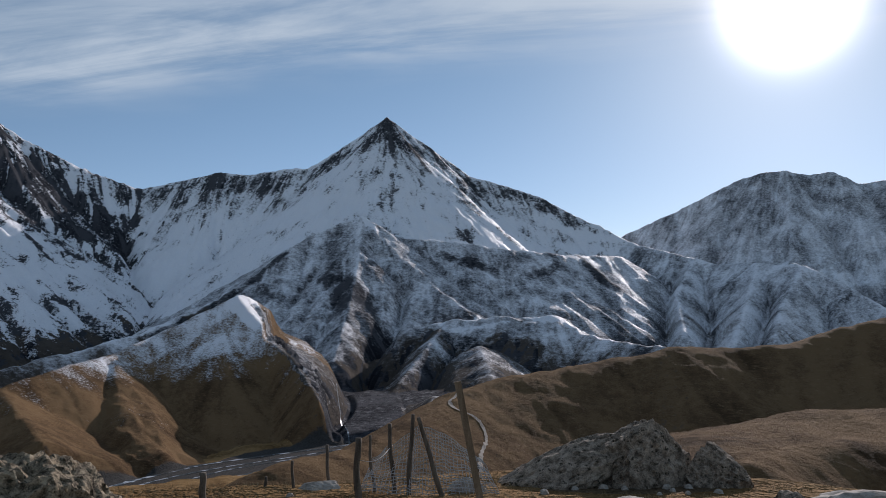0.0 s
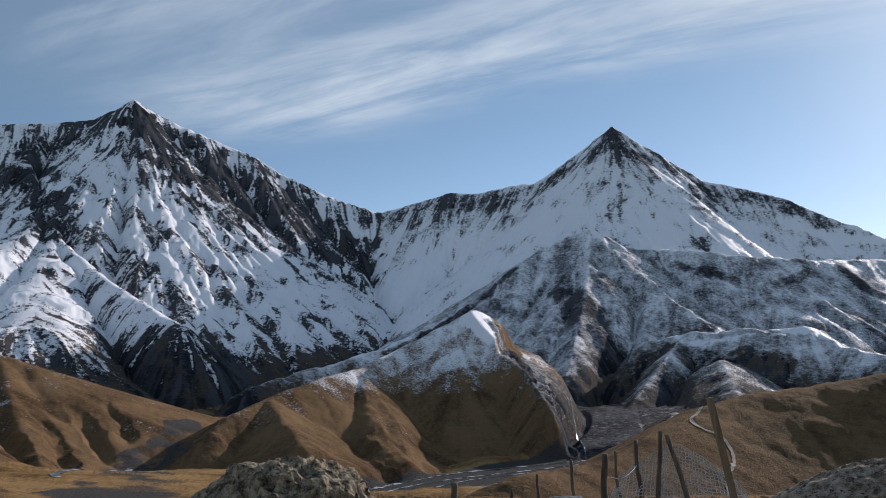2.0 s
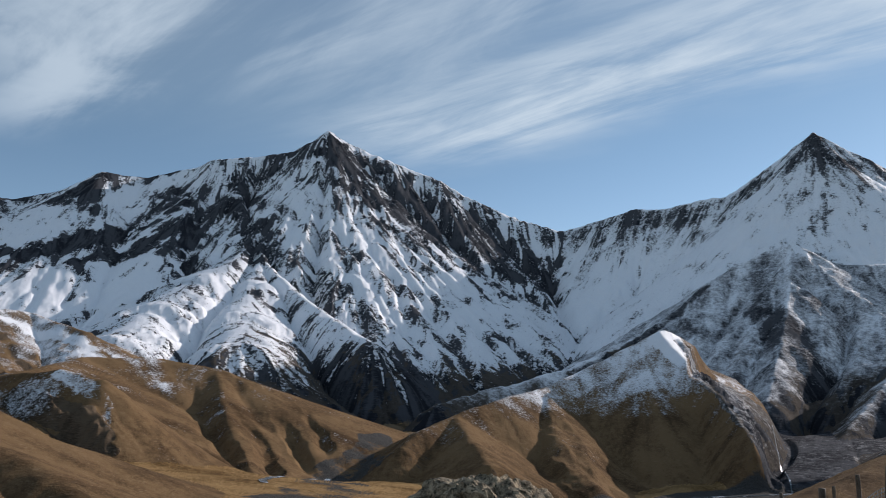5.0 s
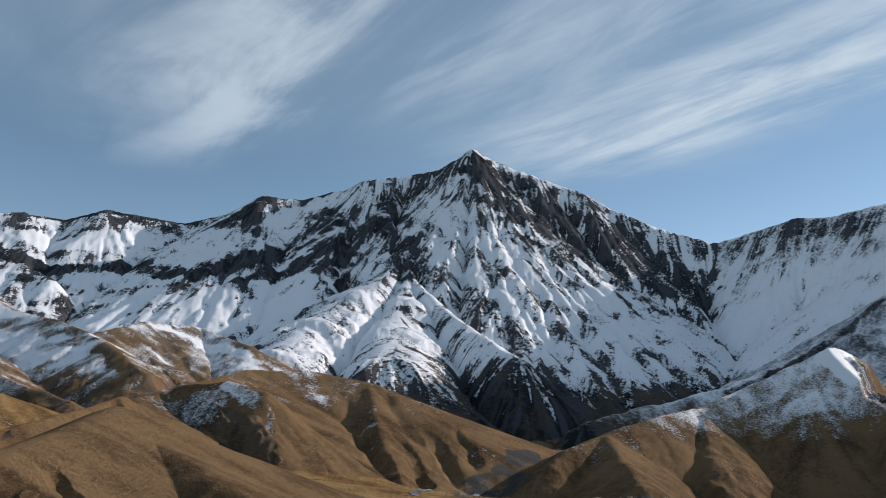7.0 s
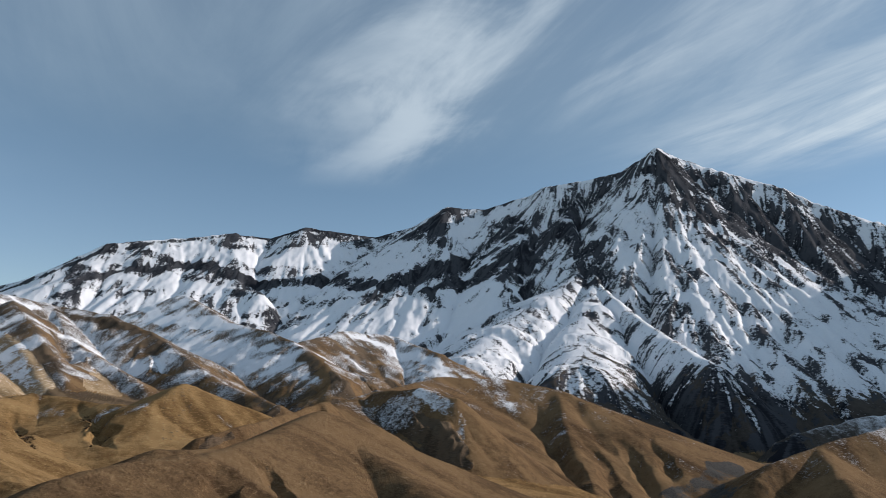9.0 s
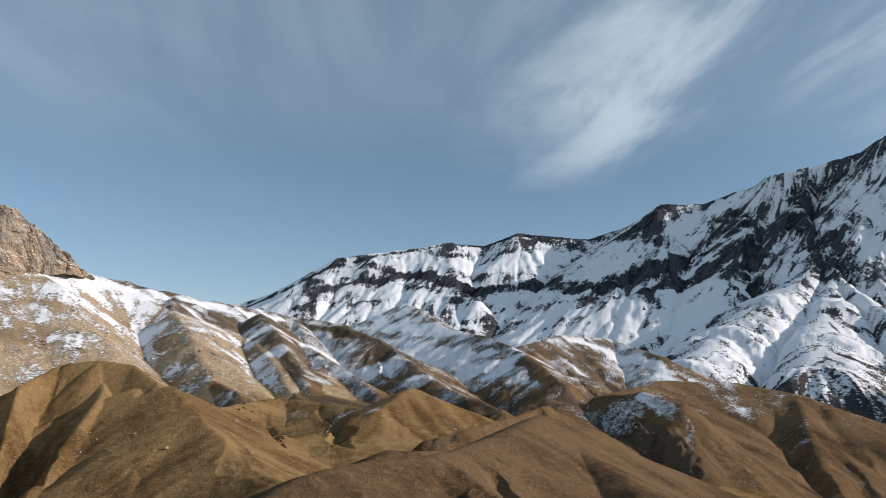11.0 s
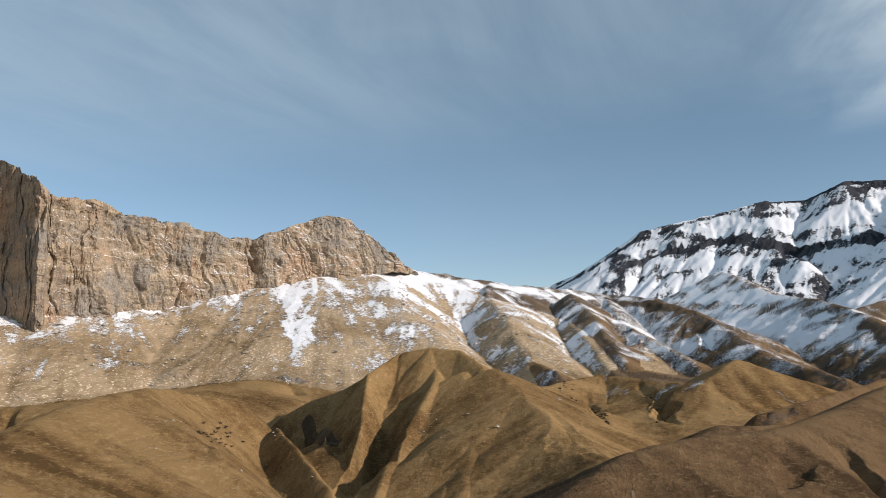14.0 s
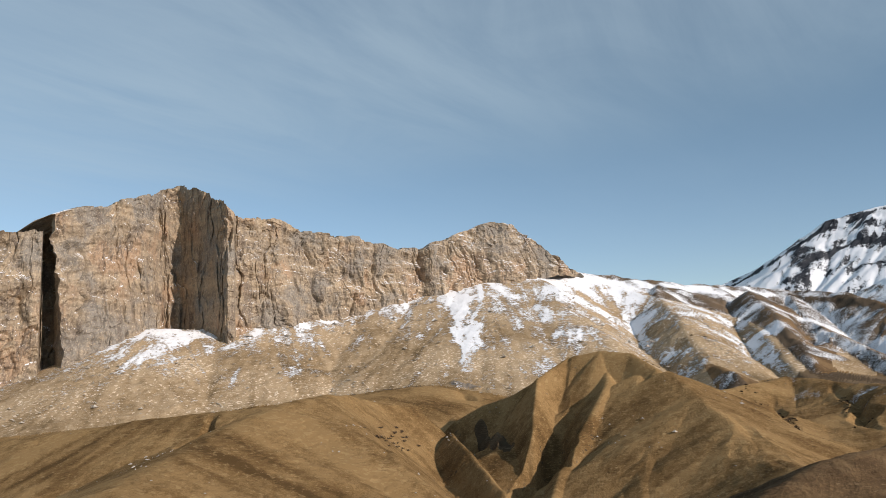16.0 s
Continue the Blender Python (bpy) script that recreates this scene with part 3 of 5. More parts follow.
# the valley floors: plan and height
FLOORS = [(-680, -140, -125), (-740, -170, -110), (-610, -120, -130), (-560, -60, -110), (-556, 68, -66), (-800, 120, -56), (-900, 200, -54), (-990, 120, -44), (-1000, 220, -44), (-1150, 320, -30), (-1390, 60, 8), (-1380, 190, 4), (-1000, -400, -4), (-850, -450, -14), (-1150, -350, 10), (-200, 700, -148), (-60, 1000, -176), (-330, 950, -180), (-420, 1250, -200), (-740, 880, -176), (-850, 1110, -172), (-1130, 1650, -190), (-1350, 1850, -160), (-1500, 2150, -120), (-1500, 1650, -90), (-1750, 1900, -40), (-240, 1900, -140), (-620, 130, -75), (600, 300, -70), (0, -500, -80), (1500, 1500, -150), (-1700, 2400, 20), (-2500, 600, 40), (-3600, 1000, 150), (0, 4800, 0), (2500, 2500, -100), (-600, -800, -60), (-1600, -1200, 0)]


def hashed(ix, iy, salt):
    h = (ix.astype(np.int64) * 374761393 + iy.astype(np.int64) * 668265263 + salt * 974711) & 0x7FFFFFFF
    h = ((h ^ (h >> 13)) * 1274126177) & 0x7FFFFFFF
    h = ((h ^ (h >> 16)) * 668265263) & 0x7FFFFFFF
    return ((h ^ (h >> 15)) & 0xFFFFF).astype(np.float32) / np.float32(0xFFFFF)


def value_noise(x, y, salt):
    ix, iy = np.floor(x), np.floor(y)
    fx, fy = (x - ix).astype(np.float32), (y - iy).astype(np.float32)
    fx, fy = fx * fx * (3 - 2 * fx), fy * fy * (3 - 2 * fy)
    a, b = hashed(ix, iy, salt), hashed(ix + 1, iy, salt)
    c, d = hashed(ix, iy + 1, salt), hashed(ix + 1, iy + 1, salt)
    return (a + (b - a) * fx) * (1 - fy) + (c + (d - c) * fx) * fy - 0.5


def fbm(x, y, octaves, salt=0, gain=0.5):
    total, size = 0.0, 1.0
    for k in range(octaves):
        total = total + size * value_noise(x * 2 ** k + 17.3 * k, y * 2 ** k - 9.1 * k, salt + k)
        size *= gain
    return total


def ridge_height(x, y, ridges, soft):
    """The land under a set of ridges: crest height less the fall with distance; and the distance from the crest."""
    shape = x.shape
    x, y = x.ravel(), y.ravel()
    best = np.full(x.shape, -1e4, np.float32)
    below = np.zeros(x.shape, np.float32)
    for (steep, ease, foot, *own), line in ridges:
        for (ax, ay, az), (bx, by, bz) in zip(line[:-1], line[1:]):
            reach = (max(az, bz) + 260) / foot
            near = np.nonzero((x > min(ax, bx) - reach) & (x < max(ax, bx) + reach) & (y > min(ay, by) - reach) & (y < max(ay, by) + reach))[0]
            ux, uy = bx - ax, by - ay
            length = math.hypot(ux, uy)
            px, py = x[near] - ax, y[near] - ay
            s = np.clip((px * ux + py * uy) / (length * length), 0, 1)
            d = np.hypot(px - s * ux, py - s * uy)
            near_soft = own[0] if own else soft * min(1.0, max(0.35, math.hypot(ax, ay) / 500))
            e = np.sqrt(d * d + near_soft * near_soft) - near_soft
            z = az + (bz - az) * s - foot * e - (steep - foot) * ease * (1 - np.exp(-e / ease))
            wins = z > best[near]
            hit = near[wins]
            best[hit] = z[wins]
            below[hit] = d[wins]
    return best.reshape(shape), below.reshape(shape)


def floor_height(x, y):
    top, weight = 0.0, 0.0
    for fx, fy, fz in FLOORS:
        w = 1.0 / ((x - fx) ** 2 + (y - fy) ** 2 + 9000.0)
        top, weight = top + w * fz, weight + w
    return top / weight


def cut_depth(x, y):
    """How deep the ravines and gullies are cut into the slopes."""
    shape = x.shape
    x, y = (x + 13 * fbm(x / 38, y / 38, 4, 180)).ravel(), (y + 13 * fbm(x / 38, y / 38, 4, 190)).ravel()
    depth = np.zeros(x.shape, np.float32)
    for deep, half, line in CUTS:
        for k, ((ax, ay), (bx, by)) in enumerate(zip(line[:-1], line[1:])):
            near = np.nonzero((x > min(ax, bx) - half) & (x < max(ax, bx) + half) & (y > min(ay, by) - half) & (y < max(ay, by) + half))[0]
            ux, uy = bx - ax, by - ay
            px, py = x[near] - ax, y[near] - ay
            s = np.clip((px * ux + py * uy) / (ux * ux + uy * uy), 0, 1)
            t = (k + s) / (len(line) - 1)
            ends = np.clip(np.minimum(1.6 * t, 3 - 3 * t), 0.04, 1)
            bend = half * (1 + 0.5 * value_noise(x[near] / half, y[near] / half, 7))
            d = np.hypot(px - s * ux, py - s * uy) / (bend * (0.4 + 0.6 * ends))
            depth[near] = np.maximum(depth[near], deep * ends * np.clip(1 - d, 0, 1) ** 0.8)
    return depth.reshape(shape)


def laid_over(x, y, lines):
    """Snow fields and bare bands laid over the slopes, with ragged edges."""
    shape = x.shape
    ragged = (1 + 0.9 * fbm(x / 70, y / 70, 5, 140, 0.62)).ravel()
    x, y = x.ravel(), y.ravel()
    total = np.zeros(x.shape, np.float32)
    for gain, line in lines:
        own = np.zeros(x.shape, np.float32)
        for (ax, ay, aw), (bx, by, bw) in zip(line[:-1], line[1:]):
            wide = 1.7 * max(aw, bw)
            near = np.nonzero((x > min(ax, bx) - wide) & (x < max(ax, bx) + wide) & (y > min(ay, by) - wide) & (y < max(ay, by) + wide))[0]
            ux, uy = bx - ax, by - ay
            px, py = x[near] - ax, y[near] - ay
            s = np.clip((px * ux + py * uy) / (ux * ux + uy * uy), 0, 1)
            d = np.hypot(px - s * ux, py - s * uy) / (aw + (bw - aw) * s) * ragged[near]
            own[near] = np.maximum(own[near], np.clip((1.25 - d) / 0.55, 0, 1))
        total += gain * own * own * (3 - 2 * own)
    return total.reshape(shape)


def home_height(x, y):
    """The knoll of the lookout: nearly flat for ten paces, then falling away."""
    d = np.hypot(x, y)
    back = np.clip(-y / 60, 0, 1)
    reach = 12.0 + 22 * back + 0.5 * np.sin(np.arctan2(x, y) * 7) + 0.25 * np.sin(np.arctan2(x, y) * 17 + 1)
    over = np.maximum(d - reach, 0)
    return -0.05 * np.minimum(d, reach) - 0.5 * (np.sqrt(over * over + 4) - 2)


def valley_height(x, y):
    """The lowest that the banks of the stream beds let the land stand."""
    low = np.full(x.shape, 1e4, np.float32)
    for bank, line in VALLEYS:
        for (ax, ay, az), (bx, by, bz) in zip(line[:-1], line[1:]):
            ux, uy = bx - ax, by - ay
            px, py = x - ax, y - ay
            s = np.clip((px * ux + py * uy) / (ux * ux + uy * uy), 0, 1)
            d = np.hypot(px - s * ux, py - s * uy)
            low = np.minimum(low, az + (bz - az) * s + bank * d + 3 * np.maximum(d - 260, 0))
    return low


def river_bed(x, y):
    """One over the flat gravel of the river, nought away from it."""
    bed = np.zeros(x.shape, np.float32)
    for (ax, ay), (bx, by) in zip(RIVER[:-1], RIVER[1:]):
        ux, uy = bx - ax, by - ay
        s = np.clip(((x - ax) * ux + (y - ay) * uy) / (ux * ux + uy * uy), 0, 1)
        d = np.hypot(x - ax - s * ux, y - ay - s * uy) + 14 * value_noise(x / 60, y / 60, 8)
        bed = np.maximum(bed, np.clip((84 - d) / 26, 0, 1))
    return bed * bed * (3 - 2 * bed)


# name, ridges, roughness of the gullies, their first wavelength, rounding of the crest
ZONES = [
    ("far_range", FAR_RANGE, 0.6, 500, 6), ("pyramid", PYRAMID, 0.55, 460, 8), ("shoulder", SHOULDER, 0.7, 320, 12), ("front_ridge", FRONT_RIDGE, 0.65, 400, 8),
    ("patch_hill", PATCH_HILL, 0.3, 170, 6), ("dark_peak", DARK_PEAK, 0.95, 520, 30), ("hump_range", HUMP_RANGE, 0.6, 480, 12), ("snow_foothills", SNOW_FOOTHILLS, 0.6, 310, 6),
    ("brown_bench", BROWN_BENCH, 0.2, 130, 7), ("cliff_mountain", CLIFF_MOUNTAIN, 0.2, 130, 10), ("cone_hill", CONE_HILL, 0.1, 90, 4), ("round_hill", ROUND_HILL, 0.14, 110, 14),
    ("near_hill", NEAR_HILL, 0.12, 70, 8), ("mid_hill", MID_HILL, 0.2, 110, 6), ("track_hill", TRACK_HILL, 0.25, 150, 14)]


def land(x, y):
    """Height, zone, roughness, gully wavelength and distance from the crest of the bare land, before the gullies are cut."""
    home = home_height(x, y)
    d = np.hypot(x, y)
    h = floor_height(x, y).astype(np.float32)
    zone = np.full(x.shape, -1, np.int16)
    rough = np.full(x.shape, 0.2, np.float32)
    wave = np.full(x.shape, 90, np.float32)
    below = np.zeros(x.shape, np.float32)
    for k, (name, ridges, r, w, crest) in enumerate(ZONES):
        z, b = ridge_height(x, y, ridges, crest)
        if name == "patch_hill":          # it ends at the creek
            z = z - 1.6 * np.maximum(0.978 * (x + 271) + 0.2076 * (y - 1779) + 42, 0)
        if name == "round_hill":          # it ends at the ravine of the cone-shaped hill
            z = z - 1.2 * np.maximum(-0.493 * (x + 748) + 0.87 * (y + 221), 0)
        soft = 3.0 + 0.004 * d
        gap = np.clip(0.5 + 0.5 * (z - h) / soft, 0, 1)
        own = z > h
        h = h + (z - h) * gap + soft * gap * (1 - gap)
        rough = rough + (r - rough) * gap
        zone[own] = k
        wave[own] = w
        below[own] = b[own]
    h = h - cut_depth(x, y)
    low = valley_height(x, y)
    gap = np.clip(0.5 + 0.5 * (h - low) / 5.0, 0, 1)
    h = h + (low - h) * gap - 5.0 * gap * (1 - gap)
    bed = river_bed(x, y)
    h = h + (RIVER_LEVEL - h) * bed
    rough = rough * (1 - bed)
    soft = 3.0
    gap = np.clip(0.5 + 0.5 * (home - h) / soft, 0, 1)
    h = h + (home - h) * gap + soft * gap * (1 - gap)
    zone[home > h - 3] = -1
    return h, zone, rough * (1 - gap), wave, below


def gullies(x, y, gx, gy, salt):
    """One octave of furrows that run down the slope; returns height and its slope."""
    ix, iy = np.floor(x), np.floor(y)
    fx, fy = (x - ix).astype(np.float32), (y - iy).astype(np.float32)
    ht = np.zeros(x.shape, np.float32)
    sx, sy, wt = ht.copy(), ht.copy(), ht.copy() + 1e-6
    for i in (-1, 0, 1):
        for j in (-1, 0, 1):
            px = fx - i - 0.8 * (hashed(ix + i, iy + j, salt) - 0.5) - 0.5
            py = fy - j - 0.8 * (hashed(ix + i, iy + j, salt + 50) - 0.5) - 0.5
            w = np.exp(-2.2 * (px * px + py * py))
            phase = 6.2832 * (px * gx + py * gy)
            c, s = np.cos(phase), np.sin(phase)
            ht += c * w
            sx -= s * gx * w
            sy -= s * gy * w
            wt += w
    return ht / wt, sx / wt, sy / wt


FALL_X, FALL_Y, FALL_STEP = -4900.0, -1200.0, 5.0


MOUNTAINS = 7     # the first zones are mountains, the rest hills


def lumps(x, y, tall):
    """The uneven lie of the slopes; tall: one on mountains, nought on hills."""
    return tall * 18 * fbm(x / 240, y / 240, 5, 160, 0.55) + (1 - tall) * (1.8 * fbm(x / 95, y / 95, 3, 165) + 0.8 * fbm(x / 22, y / 22, 3, 169))


def run_off(h):
    """How much water passes each cell of a grid of the land: drops traced downhill from every second cell."""
    na, nb = h.shape
    sx, sy = np.gradient(smoothed(h, 1))
    sx, sy = sx.ravel(), sy.ravel()
    i, j = np.meshgrid(np.arange(0, na, 2, dtype=np.float32), np.arange(0, nb, 2, dtype=np.float32), indexing="ij")
    i, j = i.ravel(), j.ravel()
    vx, vy = np.zeros_like(i), np.zeros_like(i)
    seen = np.zeros(na * nb)
    for k in range(150):
        at = np.clip(i + 0.5, 0, na - 1).astype(np.int32) * nb + np.clip(j + 0.5, 0, nb - 1).astype(np.int32)
        seen += np.bincount(at, minlength=na * nb)
        gx, gy = -sx[at], -sy[at]
        size = np.hypot(gx, gy) + 1e-5
        vx, vy = 0.35 * vx + 0.65 * gx / size, 0.35 * vy + 0.65 * gy / size
        if k % 10 == 9:
            keep = (size > 0.08) & (i > 1) & (j > 1) & (i < na - 2) & (j < nb - 2)
            i, j, vx, vy = i[keep], j[keep], vx[keep], vy[keep]
        i, j = i + vx, j + vy
    return seen.reshape(na, nb)


def tent(grid, reach):
    return smoothed(smoothed(grid, reach), reach)


def drained(h, tall):
    """Gullies that the run-off cuts, branching as streams do: their depth on the grid."""
    depth = np.zeros_like(h)
    for turn in range(2):
        flow = np.log2(run_off(h - depth) + 1).astype(np.float32)
        new_cut = np.zeros_like(h)
        for reach, start, peaks, hills in ((1, 3.4, 5.0, 2.4), (2, 5.0, 10.0, 3.4), (5, 7.0, 24.0, 3.5)):
            bed = np.clip((flow - start) / 2.5, 0, 1)
            line = np.clip(tent(bed, reach) * (reach + 0.8), 0, 1.2)
            new_cut += line * (tall * peaks + (1 - tall) * hills)
        depth = depth + 0.6 * new_cut
    steep = np.hypot(*np.gradient(smoothed(h, 3), FALL_STEP))
    return depth * np.clip((steep - 0.08) * 4, 0, 1), flow


def fall_lines():
    """Over a grid of the land: streaks along the lines down which snow slides, fine and coarse, the depth of the gullies and the run-off."""
    gx, gy = np.meshgrid(np.arange(FALL_X, 2800, FALL_STEP), np.arange(FALL_Y, 4900, FALL_STEP), indexing="ij")
    gx, gy = gx.astype(np.float32), gy.astype(np.float32)
    h, zone = land(gx, gy)[:2]
    tall = smoothed(((zone >= 0) & (zone < MOUNTAINS) & (zone != 4)).astype(np.float32), 6)
    h = h + lumps(gx, gy, tall)
    gully, flow = drained(h, tall)
    gully = gully * np.where(zone == 9, 0.35, np.where(zone == 6, 0.5, 1.0))
    sx, sy = np.gradient(smoothed(h - gully, 2), FALL_STEP)
    size = np.hypot(sx, sy) + 1e-4
    turn = 0.5 * fbm(gx / 170, gy / 170, 4, 120)
    ux = ((-sx * np.cos(turn) + sy * np.sin(turn)) / size).ravel().astype(np.float32)
    uy = ((-sx * np.sin(turn) - sy * np.cos(turn)) / size).ravel().astype(np.float32)
    na, nb = gx.shape
    grains = [value_noise(gx / 7, gy / 7, 130).ravel(), fbm(gx / 26, gy / 26, 2, 131).ravel()]
    sums = [g.copy() for g in grains]
    i0, j0 = np.meshgrid(np.arange(na, dtype=np.float32), np.arange(nb, dtype=np.float32), indexing="ij")
    for way in (1, -1):
        i, j = i0.ravel().copy(), j0.ravel().copy()
        at = np.arange(na * nb)
        for k in range(24):
            i += way * ux[at]
            j += way * uy[at]
            at = np.clip(i + 0.5, 0, na - 1).astype(np.int32) * nb + np.clip(j + 0.5, 0, nb - 1).astype(np.int32)
            if k < 16:
                sums[0] += grains[0][at]
            sums[1] += grains[1][at]
    out = []
    for total in sums:
        total = total.reshape(na, nb)
        total = total - smoothed(total, 22)
        out.append(np.clip(total / (total.std() + 1e-6), -2.5, 2.5))
    return out + [gully, flow, tall]


def fall_at(field, x, y):
    """A map of the grid at places of the plan."""
    fx, fy = (x - FALL_X) / FALL_STEP, (y - FALL_Y) / FALL_STEP
    inside = (fx > 0) & (fy > 0) & (fx < field.shape[0] - 2) & (fy < field.shape[1] - 2)
    i, j = np.where(inside, fx, 0).astype(int), np.where(inside, fy, 0).astype(int)
    a, b = np.where(inside, fx - i, 0), np.where(inside, fy - j, 0)
    top = (field[i, j] * (1 - a) + field[i + 1, j] * a) * (1 - b) + (field[i, j + 1] * (1 - a) + field[i + 1, j + 1] * a) * b
    return np.where(inside, top, 0).astype(np.float32)


def carve(x, y, slope_x, slope_y, rough, wave, below, spacing, fine_fall, coarse_fall):
    """Flutes that run down the slopes, furrows and lumps; returns the cut and how far a place stands above its furrows."""
    steep = np.hypot(slope_x, slope_y) + 1e-5
    gx, gy = -slope_y / steep, slope_x / steep
    strength = np.clip(steep * 1.5, 0.05, 1.0)
    swing = fbm(x / 140, y / 140, 4, 21)
    flute = (3.2 * coarse_fall * np.clip(45 / spacing - 1, 0, 1) + 1.6 * fine_fall * np.clip(14 / spacing - 1, 0, 1)) * np.clip(below / 60, 0.15, 1) * np.clip((steep - 0.3) * 3, 0, 1)
    total = np.zeros(x.shape, np.float32)
    bx, by = total.copy(), total.copy()
    size = 1.0
    for k in range(7):
        f = 2.0 ** k / 460.0
        ux, uy = gx + 0.5 * by, gy - 0.5 * bx
        m = np.hypot(ux, uy) + 1e-5
        ht, sx, sy = gullies(x * f + 31 * k + swing, y * f + 13 * k - swing, ux / m * 1.1, uy / m * 1.1, 11 * k)
        keep = np.clip(wave * f - 0.35, 0, 1) * np.clip(0.6 / (f * spacing) - 0.6, 0, 1)
        total += size * ht * keep
        bx, by = bx + sx * size * keep, by + sy * size * keep
        size *= 0.55 if k else 0.75
    lump = fbm(x / 60, y / 60, 2, 5) * np.clip(50 / spacing - 1, 0, 1) + 0.25 * fbm(x / 15, y / 15, 3, 7) * np.clip(14 / spacing - 1, 0, 1)
    small = 3.0 * np.clip(rough * 4, 0, 1) * fbm(x / 26, y / 26, 4, 45, 0.55) * np.clip(18 / spacing - 1, 0, 1)
    crags = (1 - 4 * np.abs(value_noise(x / 62 + swing, y / 62 - swing, 150))) + 0.5 * (1 - 4 * np.abs(value_noise(x / 29, y / 29, 151)))
    small = small + np.where(wave > 300, 5.0, 1.0) * rough * crags * np.clip(24 / spacing - 1, 0, 1)
    bold = np.where(wave > 300, 14.0 * np.clip(below / 150, 0.12, 1), 3.0)
    return rough * (strength * (0.6 * flute + bold * total) + 3.0 * lump) + small, 0.25 * coarse_fall + 0.4 * fine_fall + 0.35 * total


AZ0, AZ1 = -34.0, 140.0


def smoothed(grid, reach):
    """A running mean along both ways of a grid."""
    for axis in (0, 1):
        pad = [(0, 0), (0, 0)]
        pad[axis] = (reach + 1, reach)
        run = np.cumsum(np.pad(grid, pad, mode="edge"), axis=axis, dtype=np.float64)
        n0 = grid.shape[axis]
        hi, lo = np.arange(n0) + 2 * reach + 1, np.arange(n0)
        grid = ((np.take(run, hi, axis) - np.take(run, lo, axis)) / (2 * reach + 1)).astype(np.float32)
    return grid


def lattice():
    """The land on a fan of rays from the lookout, with rings closer together where the slopes rise."""
    az = np.radians(np.arange(AZ0, AZ1 + 0.1, 0.2))
    radii = np.concatenate([[0.0], np.geomspace(0.3, 300, 200, endpoint=False), np.geomspace(300, 4985, 430)])
    a, r = np.meshgrid(az, radii, indexing="ij")
    x, y = (-r * np.sin(a)).astype(np.float32), (r * np.cos(a)).astype(np.float32)
    h = land(x, y)[0]
    up = np.arctan2(h - EYE, r)
    rise = np.abs(np.diff(up, axis=1))
    top = np.maximum.accumulate(up, axis=1)[:, 1:]
    rise = rise * np.where(up[:, 1:] > top - 0.03, 1.0, 0.25) + 0.0010 * np.diff(np.log(radii + 0.1))[None, :] + 2e-5
    bend = np.abs(np.diff(h, 2, axis=1)) / r[:, 1:-1]
    rise[:, 1:] += 3.0 * bend * np.where(up[:, 2:] > top[:, 1:] - 0.03, 1.0, 0.1) * (radii[2:] > 30)[None, :]
    rise = smoothed(rise * np.where(radii[1:] < 7, 0.03, 1.0)[None, :], 5)
    total = np.concatenate([np.zeros((len(az), 1)), np.cumsum(rise, 1)], 1)
    rows = 540
    rings = np.stack([np.interp(np.linspace(0, total[i, -1], rows), total[i], radii) for i in range(len(az))])
    fine = np.radians(np.arange(AZ0, AZ1 + 0.01, 0.075))
    fi = (fine - az[0]) / (az[1] - az[0])
    i0 = np.clip(fi.astype(int), 0, len(az) - 2)
    fa = (fi - i0)[:, None]
    return fine, np.broadcast_to(fine[:, None], (len(fine), rows)), rings[i0] * (1 - fa) + rings[i0 + 1] * fa


fine, aa, rr = lattice()
xx, yy = (-rr * np.sin(aa)).astype(np.float32), (rr * np.cos(aa)).astype(np.float32)
# the gravel fan where the stream leaves the mountains; the valley's shade is put into its dark colour
SHADED_GRAVEL = [(0.6, [(-400, 487, 46), (-470, 598, 60), (-685, 889, 45), (-704, 955, 39), (-730, 1024, 32), (-764, 1108, 22)])]

hh, zz, rough, wave, below = land(xx, yy)
# the foot of the front ridge, down to the creek and over the far flank of the spur hill: dark rock, with the shade
# there put into its colour
dark_from = np.interp(yy, (1180, 1210, 1283, 1348, 1412, 1504, 1562), (-176, -200, -236, -266, -298, -350, -385)) + 14 * fbm(xx / 40, yy / 40, 4, 220)
flank = (zz == 4) & (xx > dark_from) & (yy > 1180) & (yy < 1562)
zz[flank] = 3
foot = (zz == -1) & (rr > 1200) & (np.abs(np.degrees(aa) - 4) < 6)
zz[foot] = 3
reach = (2 + 0.004 * rr).astype(np.float32)
gx, gy = (land(xx + reach, yy)[0] - hh) / reach, (land(xx, yy + reach)[0] - hh) / reach
fine_fall, coarse_fall, gully, flow, tall = (fall_at(field, xx, yy) for field in fall_lines())
distant = np.clip((rr - 150) / 200, 0, 1)
fall = 1.1 * fine_fall + 0.3 * coarse_fall
cut, furrow = carve(xx, yy, gx, gy, rough, wave, below, np.gradient(rr, axis=1).astype(np.float32), fine_fall, coarse_fall)
craggy = laid_over(xx, yy, BARE_ROCK)
hh = hh + cut + distant * (lumps(xx, yy, tall) * np.clip(below / 90, 0.1, 1) - gully) + craggy * 7 * (1 - 4 * np.abs(value_noise(xx / 24, yy / 24, 152))) + craggy * 3 * (1 - 4 * np.abs(value_noise(xx / 9, yy / 9, 153))) + 0.05 * fbm(xx / 1.3, yy / 1.3, 3, 40) * np.clip(rr / 6, 0, 1)


dh_r = np.gradient(hh, axis=1) / np.maximum(np.gradient(rr, axis=1), 1e-3)
dh_a = np.gradient(hh, axis=0) / (np.gradient(fine)[:, None] * np.maximum(rr, 0.2))
steepness = np.hypot(dh_r, dh_a)
